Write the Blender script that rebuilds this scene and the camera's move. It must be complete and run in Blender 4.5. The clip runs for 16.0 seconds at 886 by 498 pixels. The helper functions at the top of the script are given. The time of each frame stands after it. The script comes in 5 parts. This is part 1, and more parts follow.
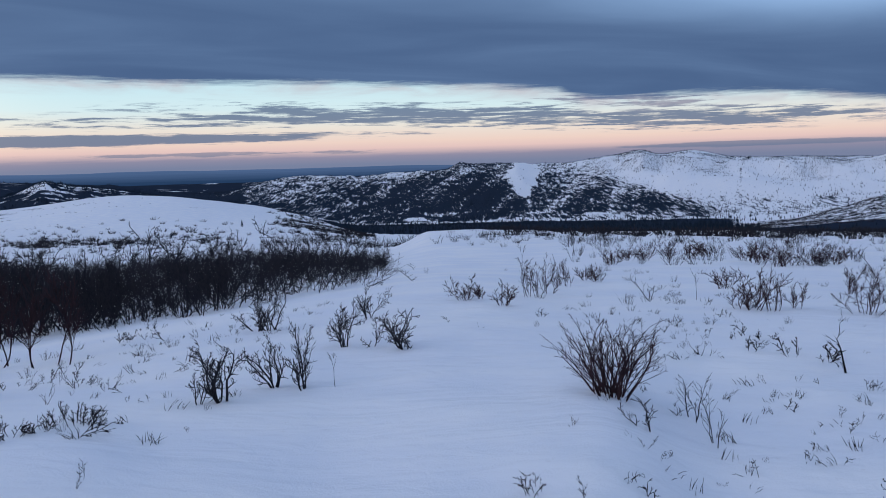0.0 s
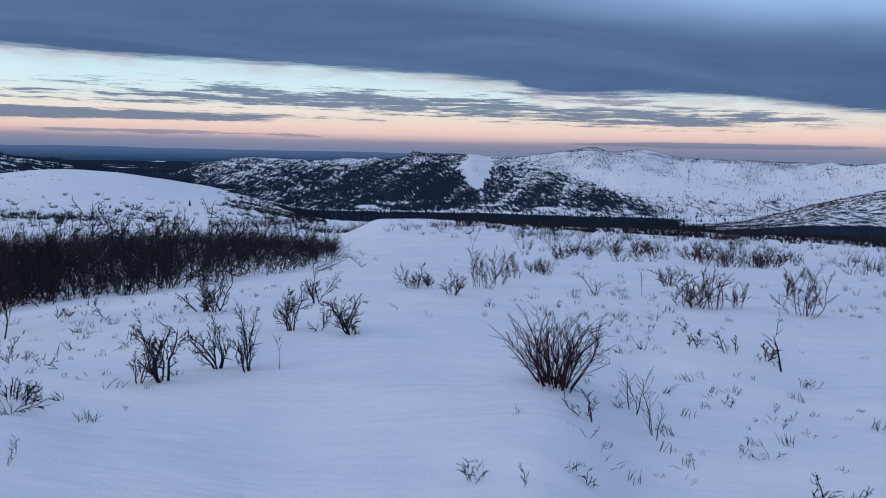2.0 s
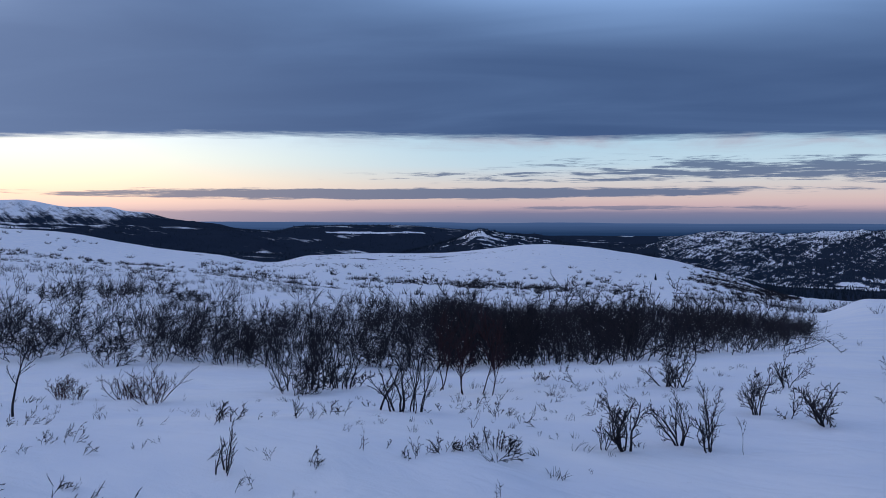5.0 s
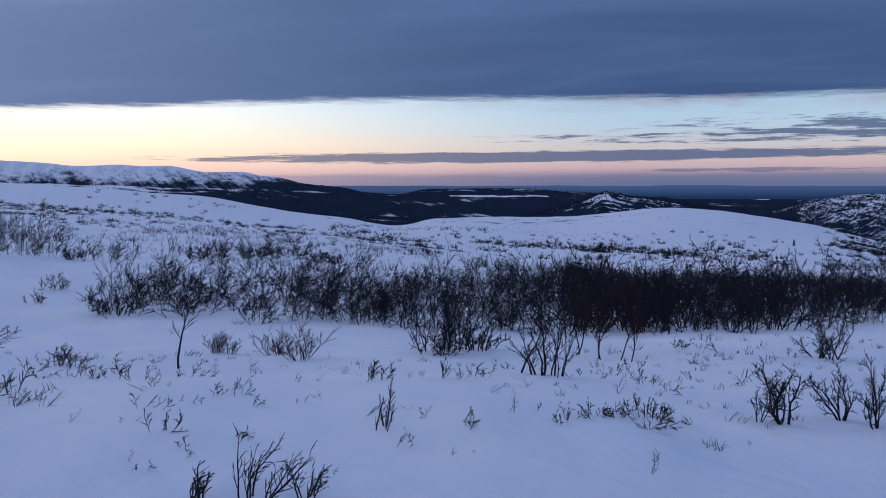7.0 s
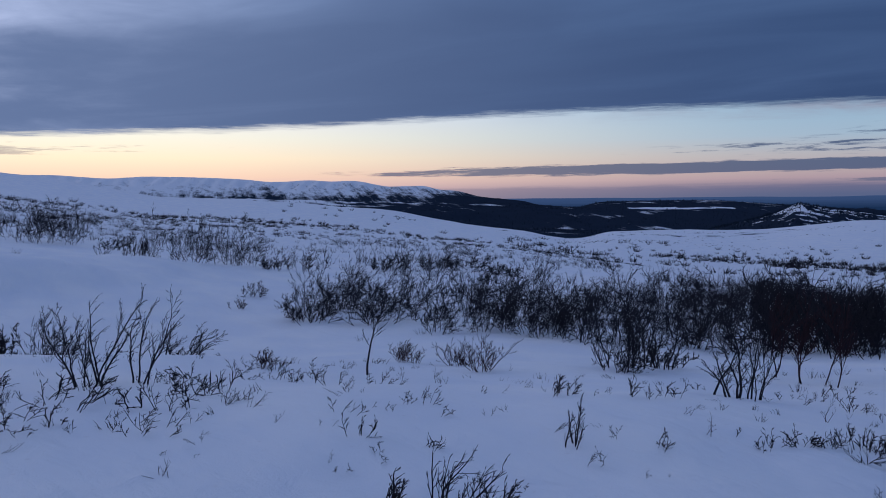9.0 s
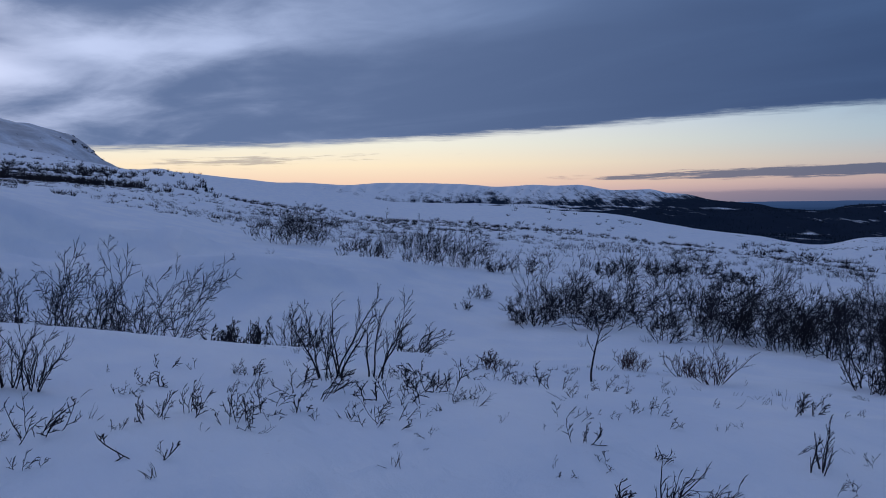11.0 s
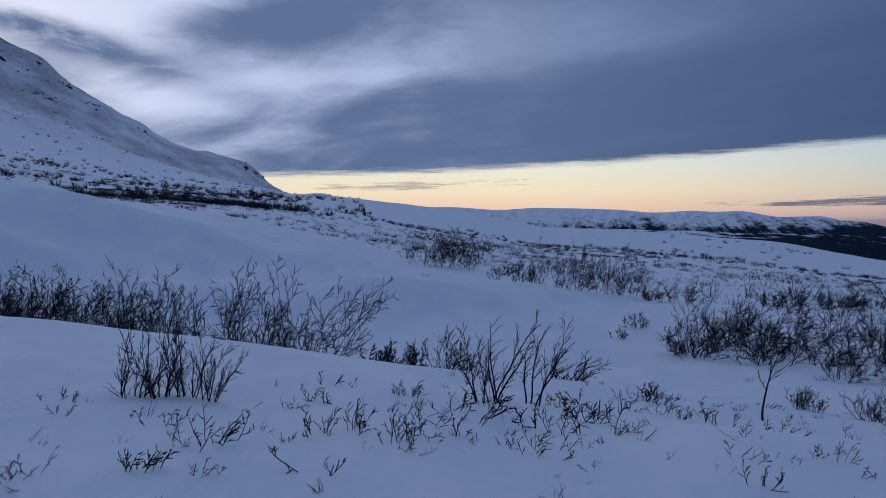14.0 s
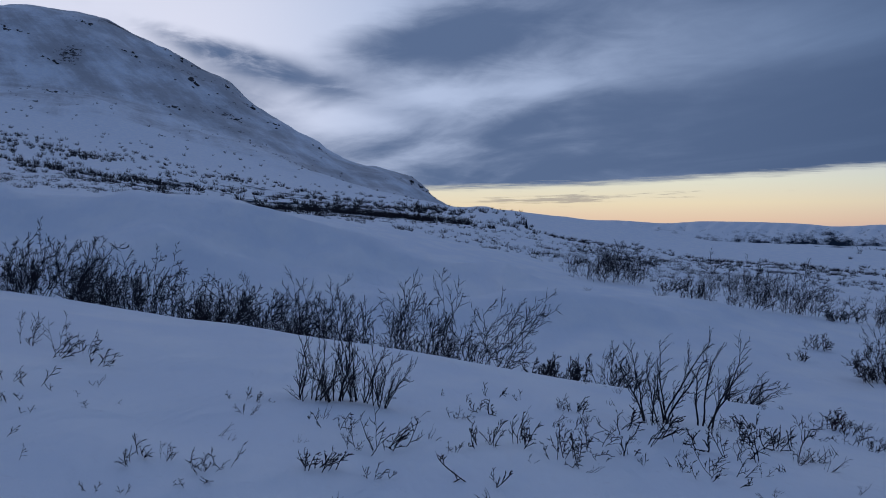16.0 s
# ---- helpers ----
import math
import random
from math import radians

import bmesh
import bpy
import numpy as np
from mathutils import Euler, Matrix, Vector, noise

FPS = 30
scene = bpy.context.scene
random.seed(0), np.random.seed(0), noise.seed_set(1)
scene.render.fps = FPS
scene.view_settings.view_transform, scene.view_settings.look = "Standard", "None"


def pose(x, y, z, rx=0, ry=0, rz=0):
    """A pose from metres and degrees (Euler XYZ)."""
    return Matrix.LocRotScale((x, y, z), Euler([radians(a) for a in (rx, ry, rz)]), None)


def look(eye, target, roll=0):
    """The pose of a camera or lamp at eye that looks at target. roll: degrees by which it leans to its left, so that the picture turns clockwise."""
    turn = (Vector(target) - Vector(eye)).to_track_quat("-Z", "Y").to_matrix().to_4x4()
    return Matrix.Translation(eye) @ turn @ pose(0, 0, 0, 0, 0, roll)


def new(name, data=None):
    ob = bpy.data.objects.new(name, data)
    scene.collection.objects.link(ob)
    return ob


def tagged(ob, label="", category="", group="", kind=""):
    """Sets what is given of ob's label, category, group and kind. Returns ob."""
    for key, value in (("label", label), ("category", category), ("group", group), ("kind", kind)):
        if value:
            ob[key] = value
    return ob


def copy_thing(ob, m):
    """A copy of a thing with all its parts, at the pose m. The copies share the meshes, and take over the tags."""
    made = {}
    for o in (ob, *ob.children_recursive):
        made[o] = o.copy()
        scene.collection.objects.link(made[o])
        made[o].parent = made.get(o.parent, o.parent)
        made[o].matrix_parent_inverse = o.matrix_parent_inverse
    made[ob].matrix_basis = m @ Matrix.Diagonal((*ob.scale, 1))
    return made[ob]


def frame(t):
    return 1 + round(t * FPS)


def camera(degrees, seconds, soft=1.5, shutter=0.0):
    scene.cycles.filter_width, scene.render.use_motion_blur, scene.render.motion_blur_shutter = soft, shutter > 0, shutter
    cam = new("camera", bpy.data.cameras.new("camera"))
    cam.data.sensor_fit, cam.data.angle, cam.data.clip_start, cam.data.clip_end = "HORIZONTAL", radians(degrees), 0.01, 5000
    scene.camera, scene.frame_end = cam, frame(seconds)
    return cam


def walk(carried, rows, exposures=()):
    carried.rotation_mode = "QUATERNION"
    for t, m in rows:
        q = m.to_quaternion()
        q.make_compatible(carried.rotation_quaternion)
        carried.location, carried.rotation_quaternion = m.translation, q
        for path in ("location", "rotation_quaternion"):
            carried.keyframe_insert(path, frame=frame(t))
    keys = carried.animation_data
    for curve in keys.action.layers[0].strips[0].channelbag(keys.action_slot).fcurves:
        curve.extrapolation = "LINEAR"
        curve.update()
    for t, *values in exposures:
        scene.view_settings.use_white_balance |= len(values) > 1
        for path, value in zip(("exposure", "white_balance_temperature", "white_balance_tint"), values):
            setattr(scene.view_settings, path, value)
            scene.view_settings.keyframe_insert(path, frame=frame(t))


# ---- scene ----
cam = camera(57.82, 16.0, 0.85)
PATH = [
    (0.00, pose(0.0000, 0.0000, 1.6000, 83.961, 1.504, -0.000)),
    (0.50, pose(0.0051, -0.0025, 1.5880, 83.583, 0.547, -1.110)),
    (1.00, pose(-0.0017, -0.0212, 1.5781, 82.564, -0.825, -2.407)),
    (1.50, pose(-0.0027, -0.0359, 1.5802, 82.243, -1.088, -3.158)),
    (2.00, pose(-0.0080, 0.0074, 1.5770, 83.196, -1.168, -3.259)),
    (2.50, pose(-0.0343, -0.0138, 1.6036, 84.865, -0.802, -0.824)),
    (3.00, pose(-0.0585, -0.0297, 1.6025, 86.522, -0.253, 5.608)),
    (3.50, pose(-0.0762, -0.0564, 1.6060, 88.079, 0.116, 12.064)),
    (4.00, pose(-0.0658, -0.0763, 1.6106, 89.553, 0.356, 16.984)),
    (4.50, pose(0.0011, -0.1233, 1.6154, 89.340, -0.451, 22.934)),
    (5.00, pose(0.0368, -0.1763, 1.6232, 88.117, -0.118, 29.069)),
    (5.20, pose(0.0334, -0.1951, 1.6239, 87.891, 0.220, 30.169)),
    (7.30, pose(-0.1835, -0.2974, 1.6265, 85.386, 0.161, 39.004)),
    (7.50, pose(-0.1975, -0.2994, 1.6265, 85.509, 0.236, 39.797)),
    (8.00, pose(-0.2170, -0.3007, 1.6229, 85.715, 0.334, 41.925)),
    (8.50, pose(-0.2366, -0.3059, 1.6207, 85.975, 0.473, 45.624)),
    (9.00, pose(-0.2544, -0.3300, 1.6269, 86.492, 0.536, 50.338)),
    (9.50, pose(-0.2679, -0.3485, 1.6249, 86.706, 0.913, 54.564)),
    (10.00, pose(-0.2543, -0.3594, 1.6298, 86.306, 1.838, 59.262)),
    (10.20, pose(-0.2554, -0.3585, 1.6296, 86.352, 1.741, 61.005)),
    (12.30, pose(-0.3453, -0.3106, 1.6194, 87.891, 0.127, 69.710)),
    (12.50, pose(-0.3555, -0.3097, 1.6192, 87.949, 0.288, 69.891)),
    (13.00, pose(-0.3737, -0.3521, 1.6217, 88.379, 0.027, 70.869)),
    (13.50, pose(-0.3762, -0.3856, 1.6181, 88.647, -0.286, 72.922)),
    (14.00, pose(-0.3706, -0.4100, 1.6223, 88.831, 0.141, 76.965)),
    (14.50, pose(-0.3700, -0.4234, 1.6240, 89.231, 0.389, 82.139)),
    (15.00, pose(-0.3710, -0.4448, 1.6252, 89.465, 0.412, 85.444)),
    (15.50, pose(-0.3629, -0.4543, 1.6244, 89.674, 0.147, 87.328)),
    (16.00, pose(-0.3586, -0.4610, 1.6238, 89.741, -0.319, 88.464)),
]
walk(cam, PATH, [(0, 0.05, 6600, 3), (2.5, 0.05, 6550, 4), (3.5, -0.17, 6500, 5), (5, -0.26, 6050, 8), (8, -0.56, 5800, 13), (10, -0.88, 5600, 9), (12.5, -0.9, 5700, 9), (13.5, -0.92, 5600, 8), (14.1, -1.04, 5600, 7), (14.7, -1.13, 5600, 6), (16, -1.16, 5600, 5)])

# ---------------------------------------------------------------- sky and light
EYE = 1.6


class Nodes:
    """Short hand for node trees."""

    def __init__(self, tree):
        self.tree = tree
        tree.nodes.clear()

    def add(self, kind, **values):
        node = self.tree.nodes.new(kind)
        for key, value in values.items():
            setattr(node, key, value)
        return node

    def put(self, socket, value):
        if isinstance(value, bpy.types.NodeSocket):
            self.tree.links.new(value, socket)
        else:
            socket.default_value = value

    def m(self, op, a, b=0.0, c=0.0):
        node = self.add("ShaderNodeMath", operation=op)
        for socket, value in zip(node.inputs, (a, b, c)):
            self.put(socket, value)
        return node.outputs[0]

    def step(self, x, low, high):
        node = self.add("ShaderNodeMapRange", interpolation_type="SMOOTHSTEP")
        for socket, value in zip(node.inputs, (x, low, high, 0.0, 1.0)):
            self.put(socket, value)
        return node.outputs[0]

    def mix(self, fac, a, b):
        node = self.add("ShaderNodeMix", data_type="RGBA")
        self.put(node.inputs[0], fac)
        self.put(node.inputs[6], a if isinstance(a, bpy.types.NodeSocket) else (*a, 1))
        self.put(node.inputs[7], b if isinstance(b, bpy.types.NodeSocket) else (*b, 1))
        return node.outputs[2]

    def xyz(self, x, y, z=0.0):
        node = self.add("ShaderNodeCombineXYZ")
        for socket, value in zip(node.inputs, (x, y, z)):
            self.put(socket, value)
        return node.outputs[0]

    def noise(self, vector, scale=1.0, detail=4.0, rough=0.55, warp=0.0):
        node = self.add("ShaderNodeTexNoise")
        self.put(node.inputs["Vector"], vector)
        for key, value in (("Scale", scale), ("Detail", detail), ("Roughness", rough), ("Distortion", warp)):
            node.inputs[key].default_value = value
        return node.outputs[0]

    def ramp(self, x, stops):
        node = self.add("ShaderNodeValToRGB")
        items = node.color_ramp.elements
        for k, (at, colour) in enumerate(stops):
            if k > 1:
                items.new(at)
        for item, (at, colour) in zip(sorted(items, key=lambda e: e.position), stops):
            item.position, item.color = at, (*colour, 1)
        self.put(node.inputs[0], x)
        return node.outputs[0]

    def curve(self, x, points):
        """A smooth curve through points, given over x from 0 to 1."""
        node = self.add("ShaderNodeFloatCurve")
        line = node.mapping.curves[0]
        line.points[0].location, line.points[1].location = points[0], points[-1]
        for p in points[1:-1]:
            line.points.new(*p)
        node.mapping.update()
        self.put(node.inputs["Value"], x)
        return node.outputs[0]


def blob(n, az, el, at, wide, high, lean=0.0):
    """A soft bump of the sky round the bearing and height at, in degrees."""
    u = n.m("SUBTRACT", az, at[0])
    v = n.m("SUBTRACT", n.m("SUBTRACT", el, at[1]), n.m("MULTIPLY", u, lean))
    d = n.m("ADD", n.m("POWER", n.m("DIVIDE", u, wide), 2.0), n.m("POWER", n.m("DIVIDE", v, high), 2.0))
    return n.m("EXPONENT", n.m("MULTIPLY", d, -1.0))


def dusk_sky():
    world = bpy.data.worlds.new("dusk")
    scene.world = world
    world.use_nodes = True
    n = Nodes(world.node_tree)
    way = n.add("ShaderNodeTexCoord").outputs["Generated"]
    split = n.add("ShaderNodeSeparateXYZ")
    n.put(split.inputs[0], way)
    x, y, z = split.outputs
    az = n.m("MULTIPLY", n.m("ARCTAN2", n.m("MULTIPLY", x, -1.0), y), 57.2958)
    el = n.m("MULTIPLY", n.m("ARCSINE", z), 57.2958)
    # clear sky low over the horizon, yellow towards the sunset
    low = n.m("DIVIDE", n.m("ADD", el, 1.0), 9.0)
    cold = n.ramp(low, ((0.0, (0.13, 0.18, 0.31)), (0.13, (0.17, 0.215, 0.35)), (0.19, (0.36, 0.30, 0.40)), (0.25, (0.76, 0.53, 0.53)), (0.30, (0.84, 0.62, 0.57)), (0.42, (0.82, 0.74, 0.70)), (0.56, (0.66, 0.80, 0.88)), (0.8, (0.55, 0.78, 0.92)), (1.0, (0.5, 0.72, 0.9))))
    warm = n.ramp(low, ((0.0, (0.75, 0.52, 0.56)), (0.18, (1.35, 0.86, 0.74)), (0.30, (1.85, 1.20, 0.78)), (0.44, (2.0, 1.52, 0.94)), (0.6, (1.85, 1.62, 1.18)), (0.8, (1.65, 1.55, 1.45)), (1.0, (1.3, 1.4, 1.5))))
    glow = n.step(az, 22.0, 74.0)
    clear = n.mix(glow, cold, warm)
    # long thin cloud bars under the deck
    streak = n.noise(n.xyz(n.m("MULTIPLY", az, 0.22), n.m("MULTIPLY", el, 3.6)), 1.0, 6.0, 0.64, 0.25)
    fine = n.noise(n.xyz(n.m("MULTIPLY", az, 0.8), n.m("MULTIPLY", el, 9.0), 7.0), 1.0, 4.0, 0.65)
    tex = n.m("ADD", n.m("MULTIPLY", streak, 0.75), n.m("MULTIPLY", fine, 0.25))
    upper = blob(n, az, el, (2.0, 3.5), 18.0, 0.8, 0.035)
    east = blob(n, az, el, (-20.0, 2.6), 9.0, 0.7, 0.0)
    tail = blob(n, az, el, (22.0, 3.2), 16.0, 0.5, 0.0)
    hook = blob(n, az, el, (-13.0, 4.15), 6.0, 0.5, 0.04)
    group = n.m("ADD", n.m("ADD", upper, n.m("MULTIPLY", east, 0.9)), n.m("ADD", n.m("MULTIPLY", tail, 0.55), n.m("MULTIPLY", hook, 0.8)))
    bars = n.m("MULTIPLY", n.step(n.m("ADD", tex, n.m("MULTIPLY", group, 0.22)), 0.585, 0.70), n.step(group, 0.12, 0.4))
    main = n.m("MULTIPLY", blob(n, az, el, (30.0, 2.05), 31.0, 0.5, -0.006), 0.95)
    main = n.step(n.m("ADD", main, n.m("MULTIPLY", n.m("SUBTRACT", tex, 0.5), 1.2)), 0.42, 0.62)
    west = n.m("MULTIPLY", blob(n, az, el, (80.0, 3.3), 13.0, 0.6, -0.035), 0.75)
    west = n.m("MULTIPLY", n.step(n.m("ADD", west, n.m("MULTIPLY", n.m("SUBTRACT", tex, 0.5), 3.2)), 0.54, 0.95), 0.6)
    flat = blob(n, az, el, (-22.0, 0.85), 13.0, 0.25, 0.0)
    flat = n.m("MULTIPLY", n.step(n.m("ADD", flat, n.m("MULTIPLY", n.m("SUBTRACT", tex, 0.5), 1.2)), 0.45, 0.7), 0.8)
    low_bar = blob(n, az, el, (16.0, 1.05), 18.0, 0.22, 0.0)
    low_bar = n.m("MULTIPLY", n.step(n.m("ADD", low_bar, n.m("MULTIPLY", n.m("SUBTRACT", tex, 0.5), 2.4)), 0.6, 0.9), 0.7)
    flat = n.m("MAXIMUM", flat, low_bar)
    haze = n.m("MULTIPLY", n.step(n.m("ADD", el, n.m("MULTIPLY", n.m("SUBTRACT", tex, 0.5), 0.9)), 1.0, 0.55), n.step(az, 62.0, 45.0))
    haze = n.m("MULTIPLY", haze, 0.55)
    thin = n.m("MAXIMUM", n.m("MAXIMUM", n.m("MAXIMUM", bars, main), west), flat)
    bar_colour = n.mix(n.step(az, 20.0, 80.0), (0.125, 0.175, 0.30), (0.42, 0.36, 0.40))
    sky = n.mix(haze, clear, n.mix(glow, (0.20, 0.215, 0.35), (0.5, 0.38, 0.42)))
    sky = n.mix(n.m("MULTIPLY", thin, 0.9), sky, bar_colour)
    puff = n.noise(n.xyz(n.m("MULTIPLY", az, 0.16), n.m("MULTIPLY", el, 0.55), 11.0), 1.0, 6.0, 0.6, 0.4)
    # the deck, a sheet with a long straight lower edge
    span = n.m("DIVIDE", n.m("ADD", az, 40.0), 170.0)
    edge = n.m("MULTIPLY", n.curve(span, ((0.0, 0.22), (0.059, 0.31), (0.118, 0.415), (0.172, 0.415), (0.19, 0.49), (0.235, 0.54), (0.294, 0.575), (0.353, 0.583), (0.412, 0.60), (0.47, 0.60), (0.53, 0.565), (0.588, 0.512), (0.647, 0.466), (0.706, 0.42), (0.765, 0.39), (0.824, 0.34), (1.0, 0.2))), 10.0)
    above = n.m("ADD", n.m("SUBTRACT", el, edge), n.m("MULTIPLY", n.m("SUBTRACT", tex, 0.5), 1.1))
    deck = n.step(above, -0.22, 0.42)
    under = n.m("MULTIPLY", n.step(above, -1.15, -0.1), n.step(az, 50.0, 22.0))
    under = n.m("MULTIPLY", under, n.m("ADD", 0.1, n.m("MULTIPLY", n.step(puff, 0.35, 0.7), 0.95)))
    sky = n.mix(n.m("MULTIPLY", under, 0.7), sky, (0.52, 0.45, 0.53))
    # streets and gaps of the deck, drawn on a flat layer overhead
    flat_z = n.m("ADD", n.m("MAXIMUM", z, 0.0), 0.06)
    px, py = n.m("DIVIDE", x, flat_z), n.m("DIVIDE", y, flat_z)
    along = n.m("ADD", n.m("MULTIPLY", px, 0.94), n.m("MULTIPLY", py, 0.34))
    across = n.m("ADD", n.m("MULTIPLY", px, -0.34), n.m("MULTIPLY", py, 0.94))
    street = n.noise(n.xyz(n.m("MULTIPLY", along, 0.42), n.m("MULTIPLY", across, 0.9), 3.0), 1.0, 5.0, 0.5, 0.6)
    height = n.step(el, 13.0, 40.0)
    gap_west = n.m("MULTIPLY", blob(n, az, el, (99.0, 12.0), 13.0, 7.0, -0.12), 0.32)
    gap_west = n.m("ADD", gap_west, n.m("MULTIPLY", blob(n, az, el, (95.0, 8.8), 6.0, 1.3, -0.05), 0.22))
    gap_west = n.m("ADD", gap_west, n.m("MULTIPLY", blob(n, az, el, (105.0, 16.4), 13.0, 3.8, 0.0), 0.85))
    bar_west = n.m("MULTIPLY", blob(n, az, el, (103.5, 12.9), 10.0, 1.1, 0.26), n.m("ADD", 0.1, n.m("MULTIPLY", n.step(puff, 0.3, 0.62), 0.55)))
    gap_west = n.m("ADD", gap_west, n.m("MULTIPLY", blob(n, az, el, (85.0, 10.8), 9.0, 0.9, -0.03), 0.24))
    bar_west = n.m("ADD", bar_west, n.m("MULTIPLY", blob(n, az, el, (89.5, 14.4), 8.5, 1.7, -0.06), 0.55))
    gap_north = n.m("MULTIPLY", blob(n, az, el, (8.0, 18.0), 28.0, 4.2, 0.0), 0.95)
    gap_north = n.m("ADD", gap_north, n.m("MULTIPLY", blob(n, az, el, (-32.0, 11.8), 20.0, 3.0, 0.0), 0.8))
    gap_north = n.m("ADD", gap_north, n.m("MULTIPLY", blob(n, az, el, (66.0, 14.0), 13.0, 3.0, -0.05), 0.16))
    gap_north = n.m("ADD", gap_north, n.m("MULTIPLY", blob(n, az, el, (78.0, 12.8), 11.0, 3.2, -0.05), 0.26))
    gap_west = n.m("ADD", gap_west, n.m("MULTIPLY", n.m("MULTIPLY", n.m("SUBTRACT", puff, 0.5), n.step(az, 55.0, 90.0)), 0.55))
    open_sky = n.m("SUBTRACT", n.m("ADD", n.m("ADD", n.m("MULTIPLY", n.m("SUBTRACT", street, 0.5), n.m("ADD", 0.35, n.m("MULTIPLY", n.step(az, 45.0, 85.0), 0.75))), gap_west), gap_north), bar_west)
    open_sky = n.step(n.m("ADD", open_sky, n.m("MULTIPLY", height, 0.5)), -0.08, 0.62)
    dark = n.mix(n.step(az, 20.0, 90.0), (0.070, 0.122, 0.260), (0.26, 0.335, 0.54))
    light = n.mix(n.step(az, 40.0, 110.0), (0.30, 0.46, 0.78), (1.33, 1.34, 1.58))
    light = n.mix(n.step(az, 90.0, 108.0), light, (1.75, 1.60, 1.70))
    light = n.mix(height, light, (0.36, 0.46, 0.75))
    cover = n.mix(open_sky, dark, light)
    sky = n.mix(deck, sky, cover)
    # the ground's half is never seen
    sky = n.mix(n.step(el, -0.6, -4.0), sky, (0.25, 0.3, 0.42))
    back = n.add("ShaderNodeBackground")
    n.put(back.inputs["Color"], sky)
    back.inputs["Strength"].default_value = SKY
    n.tree.links.new(back.outputs[0], n.add("ShaderNodeOutputWorld").inputs[0])


SKY = 1.0
dusk_sky()

# the last broad light from the sunset side, through thin cloud
lamp = bpy.data.lights.new("sun", "SUN")
lamp.energy, lamp.angle, lamp.color = 0.45, radians(40), (1.0, 0.88, 0.86)
sun = new("sun", lamp)
sun.matrix_world = look((0, 0, 50), (40, 12, 32))

# ---------------------------------------------------------------- the lie of the land
# Each line runs round the place: bearing (degrees, to the left of +y), distance (m), height angle from the eye (degrees).
BROW = ((-60, 12, -9.0), (-36, 14, -10.3), (-20, 14, -10.3), (-10, 14, -10.2), (0, 14, -9.4), (10, 14, -10.0), (20, 13.5, -10.9), (30, 13.5, -11.8), (40, 13, -11.9), (50, 12.5, -12.0), (60, 12, -11.5), (70, 12, -10.6), (80, 12.5, -9.5), (90, 13.5, -8.0), (100, 15, -6.2), (110, 17, -4.5), (118, 19, -2.75), (150, 20, 1), (220, 14, 2), (270, 12, -4))
HOLLOW = ((-60, 22, -7.0), (-36, 22, -8.2), (-10, 22, -8.3), (0, 24, -7.6), (4, 22, -8.0), (10, 19, -8.9), (20, 19, -9.9), (30, 19, -10.3), (40, 19, -10.1), (50, 19, -10.0), (60, 21, -9.6), (70, 22, -9.4), (80, 22, -9.3), (90, 23, -8.9), (100, 25, -7.2), (110, 27, -5.4), (120, 29, -3.6), (150, 28, 1.5), (220, 20, 3), (270, 20, -3))
BANK = ((-60, 45, -5), (-36, 50, -6.0), (-20, 50, -6.0), (-8, 50, -6.1), (0, 50, -6.0), (5, 52, -6.6), (10, 50, -6.6), (20, 50, -6.6), (30, 48, -6.6), (40, 42, -6.3), (50, 40, -5.9), (60, 40, -5.2), (70, 40, -4.5), (80, 46, -3.1), (85, 48, -1.9), (90, 50, -0.8), (95, 50, 0.5), (100, 50, 1.6), (110, 50, 2.8), (118, 50, 3.2), (150, 48, 4), (220, 40, 5), (270, 40, -1))
FIELD = ((-60, 80, -4.5), (-36, 78, -5.05), (-20, 78, -5.0), (-10, 74, -5.1), (-2, 68, -4.92), (1, 68, -5.0), (4, 75, -5.95), (10, 110, -5.3), (20, 110, -5.3), (30, 110, -5.2), (40, 110, -4.4), (50, 100, -3.4), (60, 90, -3.0), (70, 84, -2.3), (80, 84, -0.9), (88, 80, 0.6), (96, 72, 1.75), (104, 70, 2.75), (111, 70, 3.25), (118, 70, 3.4), (150, 70, 5), (220, 70, 7), (270, 70, 1))
FOOT = ((-60, 240, -5), (-36, 240, -5.7), (0, 240, -5.6), (5, 240, -5.3), (10, 240, -4.9), (20, 240, -4.65), (30, 240, -4.45), (40, 230, -3.9), (45, 210, -3.2), (50, 200, -2.6), (60, 190, -1.5), (70, 180, -0.9), (80, 170, 0.5), (89, 160, 1.75), (96, 150, 2.2), (104, 150, 2.8), (111, 150, 3.9), (118, 150, 4.6), (150, 150, 8), (220, 200, 9), (270, 240, 1))
RISE = ((-60, 430, -5), (-36, 430, -5.35), (0, 430, -5.2), (5, 430, -4.85), (7.5, 430, -4.15), (10, 430, -3.25), (15, 430, -2.25), (19, 430, -1.7), (22, 430, -1.57), (25, 430, -1.78), (29, 430, -2.23), (35, 430, -2.33), (38.5, 430, -2.35), (41, 420, -2.75), (45, 400, -2.18), (50, 390, -1.5), (55, 380, -0.6), (60, 370, -0.22), (65, 360, 0.1), (70, 350, 0.45), (76, 350, 1.35), (80, 350, 1.85), (84.5, 350, 2.4), (85.8, 350, 2.72), (87.5, 350, 2.6), (89.5, 350, 2.9), (95, 350, 3.6), (104, 340, 5.0), (118, 340, 6.9), (200, 400, 12))
